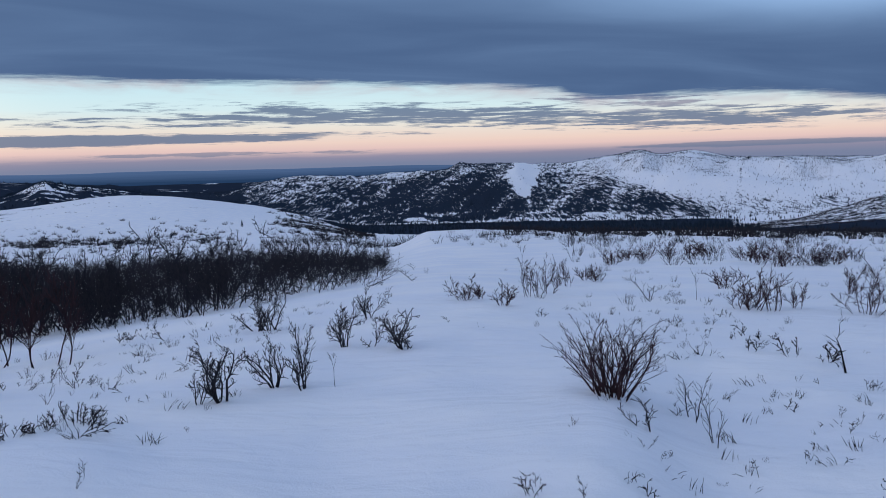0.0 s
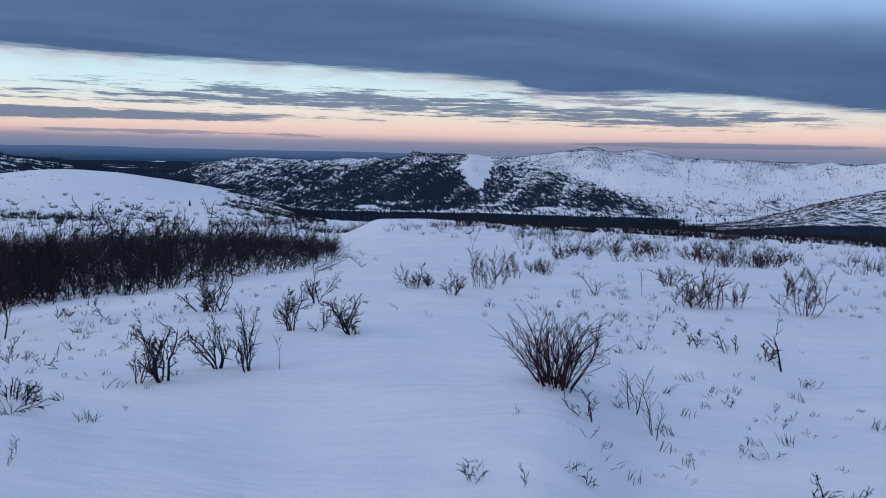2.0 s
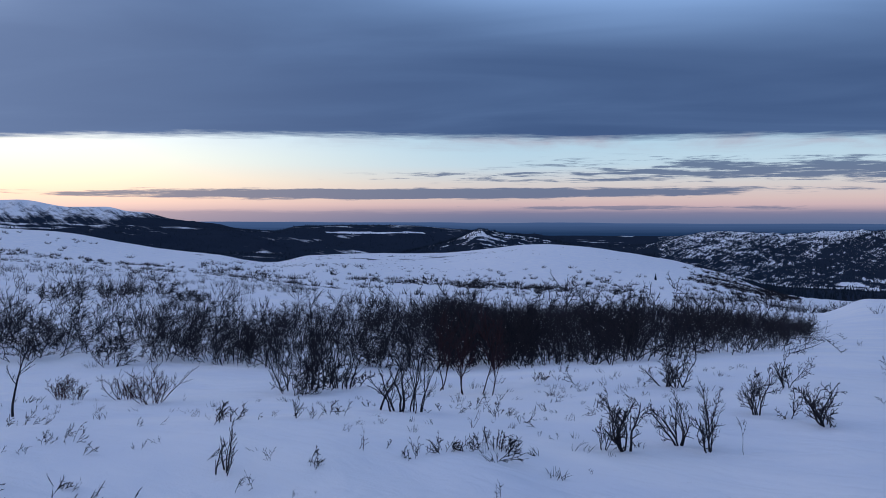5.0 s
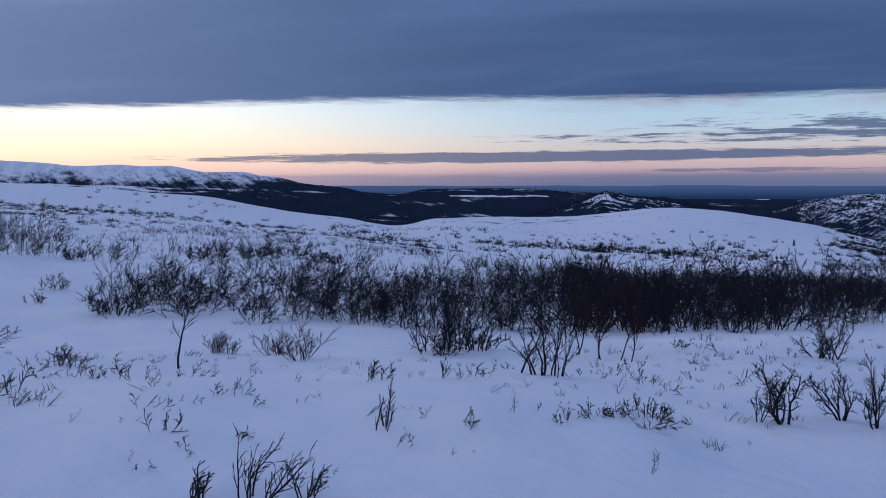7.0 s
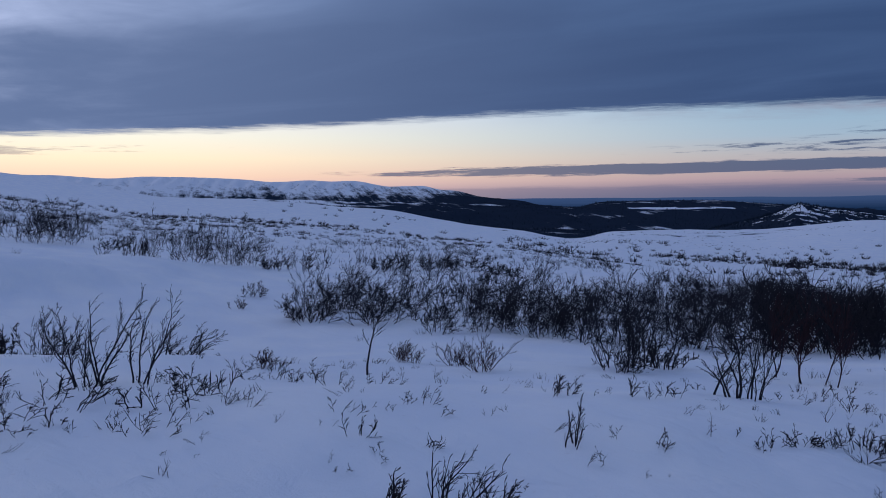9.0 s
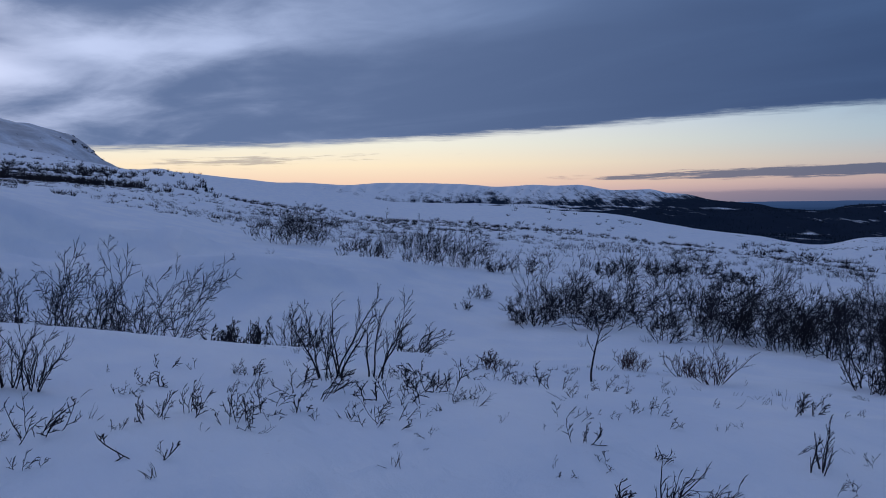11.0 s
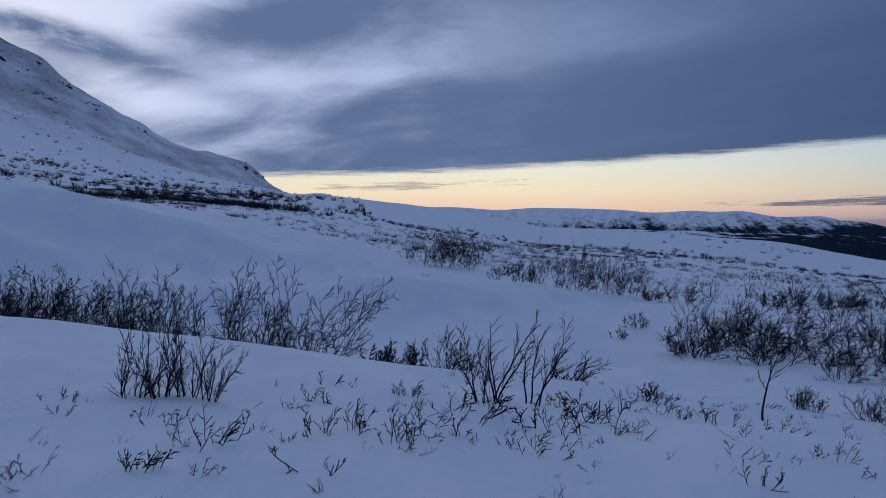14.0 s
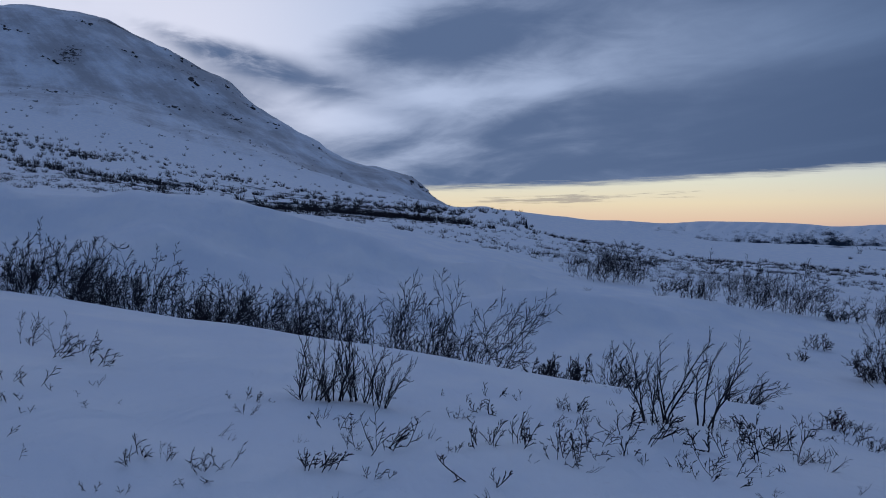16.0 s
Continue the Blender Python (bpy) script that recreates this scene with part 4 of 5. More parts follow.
HEATH_NORTH = ((-6.7, 12, 0.12), (-6.4, 4.45, 0.09), (-5.9, 4.33, 0.12), (-2.4, 10.48, 0.07), (-0.4, 10.94, 0.08), (10.6, 11.74, 0.08), (12.1, 11.91, 0.08), (15.1, 11.88, 0.13), (18.5, 6.19, 0.04), (19, 7.02, 0.06), (19.4, 12.63, 0.32), (20.1, 9.28, 0.09), (20.8, 13, 0.11), (21, 7.54, 0.07))
HEATH_BEND = ((22, 8.3, 0.08), (22.1, 13.18, 0.17), (22.4, 7.65, 0.06), (22.7, 13.42, 0.19), (23.5, 8.61, 0.13), (24.2, 6.58, 0.14), (24.3, 9.06, 0.09), (24.4, 6.58, 0.12), (24.6, 9.31, 0.1), (24.9, 6.48, 0.16), (25.1, 6.56, 0.17), (25.2, 9.45, 0.09), (25.3, 9.18, 0.17), (25.4, 5.07, 0.09), (25.7, 6.57, 0.19), (25.8, 6.31, 0.2), (25.9, 4.96, 0.04), (25.9, 10.59, 0.15), (26.3, 9.69, 0.11), (26.7, 6.66, 0.14), (26.8, 6.51, 0.12), (27.1, 10.09, 0.1), (27.2, 10.67, 0.15), (27.3, 6.42, 0.1))
HEATH_SLOPE = ((27.6, 6.42, 0.14), (28.5, 6.5, 0.09), (28.7, 6.56, 0.09), (28.8, 10.25, 0.07), (28.9, 9.79, 0.08), (29.4, 6.21, 0.11), (29.4, 6.21, 0.11), (30.1, 9.22, 0.08), (31.3, 6.06, 0.13), (31.9, 5.86, 0.1), (32.8, 5.97, 0.06), (33.8, 6.12, 0.05), (34.7, 10.5, 0.1), (36.8, 7.72, 0.11), (37.7, 7.89, 0.17), (38.9, 7.43, 0.14), (39, 4.94, 0.03), (39.3, 5.48, 0.15), (40.1, 7.45, 0.21), (40.9, 4.87, 0.04), (41.8, 7.54, 0.06))
HEATH_MID = ((42.1, 5.68, 0.1), (42.8, 7.39, 0.07), (43.4, 5.06, 0.09), (43.7, 8.26, 0.15), (44.7, 4.96, 0.09), (44.8, 7.49, 0.17), (46, 7.21, 0.15), (47, 5.71, 0.06), (49.5, 6.3, 0.05), (50.2, 4.53, 0.05), (51, 7.35, 0.07), (51.2, 6.16, 0.06))
HEATH_FLAT = ((53.1, 6.16, 0.08), (54.9, 6.13, 0.06), (55.3, 6.58, 0.12), (55.5, 5.32, 0.04), (55.7, 6.87, 0.1), (56.3, 5.38, 0.05), (56.7, 6.58, 0.12), (57.7, 8.91, 0.14), (58.1, 6.26, 0.05), (58.6, 8.84, 0.12), (59.3, 5.07, 0.05), (59.6, 5.18, 0.08), (59.6, 6.47, 0.05), (59.6, 7.17, 0.04), (60.6, 5.54, 0.08), (60.7, 7.44, 0.1), (60.9, 6.19, 0.09), (61, 5.61, 0.17), (61.1, 8.55, 0.17), (61.3, 7.03, 0.04), (61.7, 6.29, 0.11))
HEATH_EDGE = ((62.1, 9.27, 0.24), (62.6, 4.98, 0.07), (62.9, 5.85, 0.04), (63.3, 5.09, 0.06), (63.5, 9.77, 0.12), (63.6, 5.9, 0.05), (63.7, 9.23, 0.12), (64.4, 9.6, 0.17), (64.6, 11.13, 0.2), (64.8, 9.53, 0.13), (65.3, 11.32, 0.27), (66.7, 9.49, 0.13), (67.2, 10.47, 0.19), (67.8, 7.19, 0.1), (68.5, 7.2, 0.13), (68.8, 7.66, 0.16))
HEATH_WILLOWS = ((69, 8.28, 0.18), (70.1, 7.74, 0.2), (70.4, 9.48, 0.17), (70.9, 7.86, 0.2), (71.5, 6.89, 0.17), (71.7, 5.81, 0.06), (71.7, 6.44, 0.09), (71.7, 8.86, 0.16), (71.8, 7.67, 0.22), (72.1, 5.51, 0.03), (72.9, 7.03, 0.25), (72.9, 9.39, 0.13), (73.8, 6.31, 0.23))
HEATH_WEST = ((74.4, 5.67, 0.04), (74.4, 6.08, 0.07), (75.3, 6.22, 0.13), (75.3, 7.3, 0.19), (75.4, 6.55, 0.12), (76.2, 7.49, 0.16), (76.4, 6.37, 0.06), (77.9, 7.64, 0.19), (78.6, 7.2, 0.21))
HEATH_RIM = ((79, 6.52, 0.09), (79.4, 7.66, 0.22), (79.5, 6.87, 0.2), (80.1, 7.87, 0.2), (81.4, 8.99, 0.13), (81.6, 7.07, 0.15), (81.9, 6.58, 0.09), (82.3, 9.11, 0.14), (82.5, 6.8, 0.19), (83, 9.11, 0.16), (83.3, 6.26, 0.09), (83.6, 6.45, 0.24), (84.1, 6.78, 0.19), (84.9, 6.46, 0.19), (85.7, 9.64, 0.1))
HEATH_BROW = ((86.5, 7.11, 0.18), (86.7, 6.31, 0.06), (87.2, 6.98, 0.22), (87.8, 9.92, 0.17), (88.3, 8.62, 0.17), (88.9, 6.95, 0.17), (89, 5.85, 0.08), (89.7, 6.94, 0.22), (89.9, 8.14, 0.06), (89.9, 9.16, 0.09), (90.6, 5.81, 0.16), (90.9, 8.2, 0.13), (91.5, 9.67, 0.07), (91.8, 6.63, 0.1), (93.6, 8.07, 0.06))
HEATH_DRIFT = ((96, 6.79, 0.24), (96.8, 6.68, 0.28), (96.9, 5.8, 0.05), (97.7, 5.82, 0.12), (98, 6.58, 0.25), (98.7, 6.63, 0.12), (98.7, 7.28, 0.1), (99.5, 7.31, 0.16), (100.6, 6.04, 0.13), (100.9, 7.67, 0.09), (101.1, 6.03, 0.14), (101.8, 6.04, 0.15), (103.3, 8.42, 0.05))
HEATH_FAR = ((104.1, 8.49, 0.11), (104.9, 7.71, 0.1), (105.2, 8.38, 0.12), (107.2, 5.9, 0.13), (107.7, 5.65, 0.06), (108.1, 5.82, 0.11), (108.8, 5.87, 0.13), (109.5, 5.51, 0.07), (110.7, 6.06, 0.12), (111.7, 6.19, 0.14), (112.6, 5.92, 0.13), (113, 7.84, 0.04), (113.6, 5.35, 0.05), (113.8, 8.53, 0.1), (114.5, 7.54, 0.06), (114.9, 5.45, 0.07), (114.9, 8.01, 0.06), (115.9, 8.14, 0.09), (117.4, 8.3, 0.15), (117.7, 7.19, 0.06), (117.9, 7.69, 0.08), (118.6, 7.57, 0.08), (118.6, 8.43, 0.11), (118.8, 6.05, 0.09), (119.2, 6.63, 0.07))

hero = shrub("dwarf_birch_bush", BIRCH, 9, 0.69, 0.76, RED_BARK, "dense bare reddish-brown dwarf birch bush in snow", "bush")
stand(hero, -11.8, 6.66)
row_of(GNARLED, "crooked_willow", CROOKED, BARK, "crooked bare willow shrub with dark knotted stems in snow", "shrub", "crooked willows", 100)
row_of(TWIGGY, "twiggy_willow", habit(stems=5, kids=(7, 3), fan=36, kink=0.12, up=0.03, wind=0.10, clear=0.2, thick=0.0075, foot=0.2, least=0.0017, angle=(20, 48), ratio=(0.26, 0.46), tall=0.4), BARK, "young willow with long bare dark twigs in snow", "shrub", "young willows", 180, 1)
row_of(LEANING, "slender_willow", OPEN, BARK, "bare willow with several slender dark stems", "shrub", "slender willows", 150)
row_of(FIELD[:3] + ((-30, 5.3, 0.24, 0.36),), "wispy_shrub", WISPY, BARK, "low open shrub of a few bare forked twigs", "shrub", "wispy shrubs", 190)
row_of(FIELD[3:] + FIELD2, "field_shrub", SPARSE, RED_BARK, "thin bare brown shrub on the snow field", "shrub", "shrubs of the open field", 200, 1)
row_of(STICK, "bare_stick", habit(stems=1, kids=(3, 2), fan=14, kink=0.1, clear=0.4, thick=0.007), PALE_BARK, "single thin bare stick rising from the snow", "stick", "", 300)
row_of(BENT, "bent_branch", habit(stems=2, kids=(5, 3), fan=70, kink=0.1, up=-0.01, thick=0.009), BARK, "low bent bare branch lying over snow", "branch", "", 310)
row_of(STAND, "small_birch", BARE_FOOT, RED_BARK, "small bare birch with clear trunk and reddish twigs", "small tree", "stand of small birches", 320)
row_of(SAPLING, "sapling", habit(stems=1, kids=(9, 6), fan=2, kink=0.10, up=0.08, wind=0.03, clear=0.5, thick=0.016, ratio=(0.26, 0.42), segs=(12, 5, 2), least=0.0022, thin=0.55), BARK, "lone dark bare sapling with a small forked crown", "sapling", "", 340)
row_of(UPRIGHT[3:], "spreading_willow", dict(OPEN, fan=44, wind=0.06, stems=8), BARK, "low spreading bare willow at the edge of the brow", "shrub", "", 360)
row_of(UPRIGHT[:3], "upright_willow", SWEPT, BARK, "upright bare willow shrub with stout dark stems", "shrub", "upright willows", 350, 1)
row_of([(b, r, h * 1.15, w * 1.1) for b, r, h, w in SLIM], "slim_willow", habit(stems=10, kids=(12, 6), fan=26, kink=0.13, up=0.06, wind=0.025, clear=0.1, thick=0.0115, foot=0.2, least=0.0024, angle=(18, 44), ratio=(0.2, 0.42), segs=(9, 3, 2), thin=0.45), BARK, "slim many-stemmed bare willow shrub in snow", "shrub", "slim willows", 365, 1)
row_of(CLUMP, "low_willow", habit(stems=9, kids=(8, 5), fan=36, wind=0.05, thick=0.0075, foot=0.22, least=0.0017, sides=3, ratio=(0.25, 0.45)), RED_BARK, "low bushy bare willow clump on the brow", "shrub", "willow clumps on the brow", 380, 2)
row_of([(b, r, h * 1.14, w * (1.4 if b > 98 else 1.15)) for b, r, h, w in HOLLOWROW], "hollow_willow", habit(stems=12, kids=(8, 5, 4), fan=42, kink=0.15, up=0.06, wind=0.03, clear=0.08, thick=0.0145, foot=0.5, tall=1.4, levels=3, segs=(7, 4, 2, 1), least=0.0046, sides=3, thin=0.55, angle=(28, 62), ratio=(0.3, 0.52)), BARK, "wind-swept bare willow behind the snow brow", "shrub", "willows in the hollow", 400, 2)
row_of([(b, r, h * (1.35, 0.95, 1.3, 1.1, 0.8)[k % 5], w * 1.25) for k, (b, r, h, w) in enumerate(BANKROW)], "bank_willow", habit(stems=8, kids=(7, 5, 3), fan=36, kink=0.15, wind=0.05, thick=0.0125, foot=0.6, tall=1.4, clear=0.12, levels=3, segs=(7, 4, 2, 1), least=0.0036, sides=3, thin=0.55, angle=(28, 60), ratio=(0.3, 0.52)), BARK, "bare willow bush on the snow bank", "shrub", "willows on the bank", 450, 2)
row_of([(b, r, h * (0.75, 1.05, 0.9, 1.15, 0.65)[k % 5], w * 1.35) for k, (b, r, h, w) in enumerate(SLOPEROW + WILLOWS)], "slope_willow", habit(stems=6, kids=(8, 5, 4), fan=42, wind=0.06, thick=0.0135, foot=0.4, tall=1.4, clear=0.12, kink=0.18, levels=3, segs=(7, 4, 2, 1), least=0.0032, sides=3, thin=0.55, angle=(30, 64), ratio=(0.3, 0.54)), BARK, "bare wind-swept willow bush in the hollow", "shrub", "willows below the slope", 500, 2)
row_of(LOW5, "dwarf_shrub", CREEPING, PALE_BARK, "low wind-bent dwarf shrub poking through snow", "dwarf shrub", "dwarf shrubs", 590)
rng = random.Random(63)
for patch in (HEATH_EAST, HEATH_FIELD, HEATH_NORTH, HEATH_BEND, HEATH_SLOPE, HEATH_MID, HEATH_FLAT, HEATH_EDGE, HEATH_WILLOWS, HEATH_WEST, HEATH_RIM, HEATH_BROW, HEATH_DRIFT, HEATH_FAR):
    for bearing, r, tall in patch:
        how = dict(CREEPING, least=CREEPING["least"] * (0.8 + r / 30), stems=rng.choice((1, 2, 2) if tall < 0.1 else (2, 3, 4, 5)), thick=0.0046 + 0.008 * min(tall, 0.3))
        if bearing < -5:
            how.update(wind=0.04, fan=34)
        ob = shrub("dwarf_shrub", how, rng.randrange(9999), tall * 1.1, tall * rng.uniform(1.4, 2.2), PALE_BARK, "low wind-bent dwarf shrub poking through snow" if tall >= 0.1 else "one or two short bare twigs in snow", "dwarf shrub", "dwarf shrubs")
        stand(ob, bearing, r, rng.uniform(-25, 25))

# small sprigs between them: a few kinds, set out in loose patches
SPRIGS = []
for k in range(18):
    rng = random.Random(800 + k)
    one = Sticks(3)
    how = habit(kids=((3, 2), (4, 2), (2, 1))[k % 3], levels=(2, 1)[k % 2], kink=0.10, up=0.03, wind=0.06, clear=0.25, segs=(5, 3, 2), angle=(22, 50), ratio=(0.3, 0.55), least=0.006)
    for c in range((1, 2, 3, 4, 5, 6)[k % 6]):
        lean, turn = rng.uniform(20, 76), rng.gauss(radians(80), 1.0)
        d = Vector((math.cos(turn) * math.sin(radians(lean)), math.sin(turn) * math.sin(radians(lean)), math.cos(radians(lean))))
        grow(rng, one, Vector((rng.uniform(-0.3, 0.3), rng.uniform(-0.3, 0.3), -0.12)), d, rng.uniform(0.55, 1.1), 0.018, 0, how)
    one.verts = [(x * 0.17, y * 0.17, z * 0.17) for x, y, z in one.verts]
    SPRIGS.append(one)
# bearing, distance, spread of both, number
PATCHES = ((-23, 7, 6, 1.5, 9), (-24, 12.5, 6, 2, 16), (-15, 13, 4, 2, 6), (24, 9.5, 6, 1.5, 10), (34, 8, 8, 1.5, 10), (52, 8, 9, 1.6, 12), (54, 11, 7, 1.2, 12), (72, 7, 6, 1, 14), (84, 7.5, 6, 1.2, 8), (100, 7, 10, 1, 8))
rng = random.Random(77)
meshes = [s.mesh("sprig", (PALE_BARK, BARK, RED_BARK)[k % 3]) for k, s in enumerate(SPRIGS)]
for bearing, r, db, dr, count in PATCHES:
    for c in range(int(count * 0.85)):
        b, d = rng.gauss(bearing, db * 0.6), max(rng.gauss(r, dr * 0.75), 3.6)
        x, y, z = spot(b, d)
        size = rng.uniform(0.35, 1.2)
        sprig = tagged(new("twig_sprig", meshes[rng.randrange(len(meshes))]), "short bare twigs poking out of the snow", "twigs", "sprigs in the snow")
        sprig.matrix_basis = pose(x, y, z - 0.005, 0, 0, rng.uniform(-70, 70)) @ Matrix.Diagonal((size, size, size, 1))

# ---------------------------------------------------------------- the thicket in the hollow


def inside(b, table):
    return np.interp(b, [k for k, _ in table], [v for _, v in table])


FRONT = ((3, 42), (4.8, 27), (6, 20.5), (9, 18.0), (12, 17.3), (16, 17.0), (20, 17.6), (24, 18.6), (30, 18.8), (36, 19.5), (44, 20.5), (54, 23))
BACK = ((3, 36), (5, 46), (9, 52), (28, 50), (34, 40), (40, 34), (47, 31), (54, 27))

CANOPY = dict(FAR_WILLOW, levels=3, kids=(6, 5, 3), clear=0.14, angle=(28, 62), ratio=(0.3, 0.54), kink=0.18, up=0.05, wind=0.04, thick=0.0085, least=0.0042, segs=(5, 3, 1, 1), fan=44, foot=0.45, thin=0.5)
THICKET = []
for k in range(7):
    THICKET.append(shrub("thicket_willow", dict(CANOPY, stems=5 + k % 3), 900 + k, 1.0, 1.3, BARK, "dark bare willow bush of the dense thicket", "shrub", "willow thicket"))
rng = random.Random(41)
spots = []
while len(spots) < 520:
    b = rng.uniform(4.6, 52)
    low, high = float(inside(b, FRONT)), float(inside(b, BACK))
    r = math.sqrt(rng.uniform(low ** 2, high ** 2))
    if b > 22 and rng.random() < (b - 22) / 26 or b > 30 and r < low + 6 and rng.random() < 0.4 or b > 32 and low + 8 < r < low + 11:
        continue
    spots.append((r, b))
for k in range(26):
    b = rng.uniform(15, 31)
    spots.append((float(inside(b, FRONT)) + rng.uniform(-0.8, 3.5), b))
spots.sort()
for k, (r, b) in enumerate(spots[:165]):
    x, y, z = spot(b, r)
    tall = rng.choice((0.7, 1.0, 1.2, 1.45, 1.7, 1.95)) * rng.uniform(0.82, 1.15) * (0.72 if b < 8 else 1)
    m = pose(x, y, z, 0, 0, rng.uniform(-60, 60)) @ Matrix.Diagonal((tall * rng.uniform(0.85, 1.2), tall, tall, 1))
    if k < len(THICKET):
        THICKET[k].matrix_basis = m
    else:
        copy_thing(THICKET[k % len(THICKET)], pose(0, 0, 0)).matrix_basis = m


def merged(name, kinds, places, mat, label, category):
    """Many copies of kinds (vertices, faces) joined into one mesh. places: kind, x, y, z, turn, width, height."""
    verts, faces, first = [], [], 0
    for kind, x, y, z, turn, wide, tall in places:
        v, f = kinds[kind]
        c, s = math.cos(turn) * wide, math.sin(turn) * wide
        verts.append(np.stack([v[:, 0] * c - v[:, 1] * s + x, v[:, 0] * s + v[:, 1] * c + y, v[:, 2] * tall + z], -1))
        faces.append(f + first)
        first += len(v)
    verts, faces = np.concatenate(verts), np.concatenate(faces)
    me = bpy.data.meshes.new(name)
    me.vertices.add(len(verts))
    me.vertices.foreach_set("co", verts.astype(np.float32).ravel())
    me.loops.add(len(faces) * 3)
    me.loops.foreach_set("vertex_index", faces.astype(np.int32).ravel())
    me.polygons.add(len(faces))
    me.polygons.foreach_set("loop_start", np.arange(0, len(faces) * 3, 3, dtype=np.int32))
    me.update(calc_edges=True)
    me.materials.append(mat)
    return tagged(new(name, me), label, category, kind="stuff")


def triangles(sticks):
    out = []
    for one in sticks:
        tri = []
        for f in one.faces:
            tri += [(f[0], f[k], f[k + 1]) for k in range(1, len(f) - 1)]
        out.append((np.array(one.verts), np.array(tri)))
    return out


def whole(stems):
    one = Sticks(3)
    for stem in stems:
        n0 = len(one.verts)
        one.verts += stem.verts
        one.faces += [tuple(i + n0 for i in f) for f in stem.faces]
    return one


DEEP = triangles([whole(stem_set(random.Random(950 + k), dict(CANOPY, levels=2, stems=6, kids=(7, 6), segs=(3, 1, 1), least=0.0056), 1.0, 1.35)) for k in range(6)])
places = []
for r, b in spots[165:]:
    x, y, z = spot(b, r)
    tall = rng.choice((0.8, 1.0, 1.15, 1.3, 1.5)) * rng.uniform(0.85, 1.15) * (0.75 if b < 8 else 1) * float(np.interp(r, (25, 36, 50), (1.05, 0.85, 0.62)))
    places.append((rng.randrange(6), x, y, z, rng.uniform(-1, 1), tall, tall))
merged("willow_thicket", DEEP, places, BARK, "dense dark bare willow thicket filling the hollow", "thicket")

# ---------------------------------------------------------------- scrub farther off
TUFTS = triangles([whole(stem_set(random.Random(1000 + k), dict(FAR_WILLOW, stems=8 + k % 3, kids=(4, 2), segs=(2, 1, 1), levels=1, least=0.010, thick=0.016, fan=(34, 50)[k % 2], clear=0.1, ratio=(0.35, 0.6), foot=0.4), 1.0, 1.2)) for k in range(10)])

# low round clumps, seen from far
DOMES = triangles([whole(stem_set(random.Random(1080 + k), dict(FAR_WILLOW, stems=26, segs=(1, 1, 1), levels=0, least=0.014, thick=0.036, kink=0.1, up=0.0, wind=0.03, fan=(42, 54)[k % 2], foot=0.3), 1.0, 1.05)) for k in range(10)])
# the same, plainer, for the far hills
CLUMPS = triangles([whole(stem_set(random.Random(1090 + k), dict(FAR_WILLOW, stems=15, segs=(1, 1, 1), levels=0, least=0.02, thick=0.06, kink=0.1, up=0.0, wind=0.02, fan=66, foot=0.6), 1.0, 1.6)) for k in range(8)])
SOLID = triangles([whole(stem_set(random.Random(1050 + k), dict(FAR_WILLOW, stems=11, segs=(2, 1, 1), levels=0, least=0.018, thick=0.05, kink=0.25, fan=(38, 52)[k % 2], foot=0.55), 1.0, 1.3)) for k in range(10)])


def scatter(name, count, bearings, dists, keep, size, mat, label, category, seed, kinds=TUFTS, wide=1.0, bunch=1.0):
    """Sets count plants over a sector; keep(b, r, x, y, z) is the chance that one stays."""
    g = np.random.default_rng(seed)
    b = g.uniform(*bearings, count)
    r = np.sqrt(g.uniform(dists[0] ** 2, dists[1] ** 2, count)) if bunch == 1.0 else dists[0] + (dists[1] - dists[0]) * g.random(count) ** bunch
    a = np.radians(b)
    x, y = -r * np.sin(a), r * np.cos(a)
    z = ground_at(x, y)
    stay = g.random(count) < keep(b, r, x, y, z)
    tall = g.uniform(*size, count) * g.uniform(0.75, 1.25, count)
    rows = [(int(g.integers(len(kinds))), x[i], y[i], z[i] - 0.04 * tall[i], g.uniform(-3, 3), tall[i] * wide * g.uniform(0.7, 1.3), tall[i]) for i in np.flatnonzero(stay)]
    return merged(name, kinds, rows, mat, label, category)


def patchy(x, y, scale, seed, low=-0.05, high=0.12):
    return bump(fbm(x / scale, y / scale, 3, seed), low, high)


scatter("field_scrub", 1300, (-37, 0.5), (24, 80), lambda b, r, x, y, z: (0.25 + 0.75 * patchy(x, y, 9, 81)) * np.where(b > -9, bump(r, 50, 62) * 0.5 + 0.06, 1) * (0.25 + 0.75 * bump(r, 26, 55)), (0.3, 0.75), PALE_BARK, "scattered bare scrub on the open snow field", "scrub", 11)
scatter("edge_scrub", 700, (-37, -3), (64, 92), lambda b, r, x, y, z: 0.35 + 0.65 * patchy(x, y, 12, 82), (0.4, 0.8), BARK, "belt of dark low scrub along the field's edge", "scrub", 12, wide=1.5, kinds=SOLID)
scatter("sprig_scatter", 700, (-37, 112), (11, 30), lambda b, r, x, y, z: (0.1 + 0.9 * patchy(x, y, 4, 83)) * np.where((b > 4) & (b < 50), bump(16 - r, 0, 2), 1) * np.where(b > 60, bump(13 - r, 0, 2) * (1 - bump(b, 78, 88)), 1) * np.where((b > -10) & (b < 6), 0.15, 1), (0.08, 0.22), PALE_BARK, "scattered short twigs poking through snow", "twigs", 13)
scatter("slope_scrub", 1500, (38, 82), (44, 105), lambda b, r, x, y, z: (0.16 + 0.84 * patchy(x, y * 1.0, 9, 84, -0.1, 0.14)) * (0.4 + 0.6 * bump(r, 55, 80)) * (1 - 0.8 * bump(b, 70, 76) * (1 - bump(r, 70, 80))), (0.3, 0.85), PALE_BARK, "scattered low scrub on the snowy slope", "scrub", 14, wide=1.0)
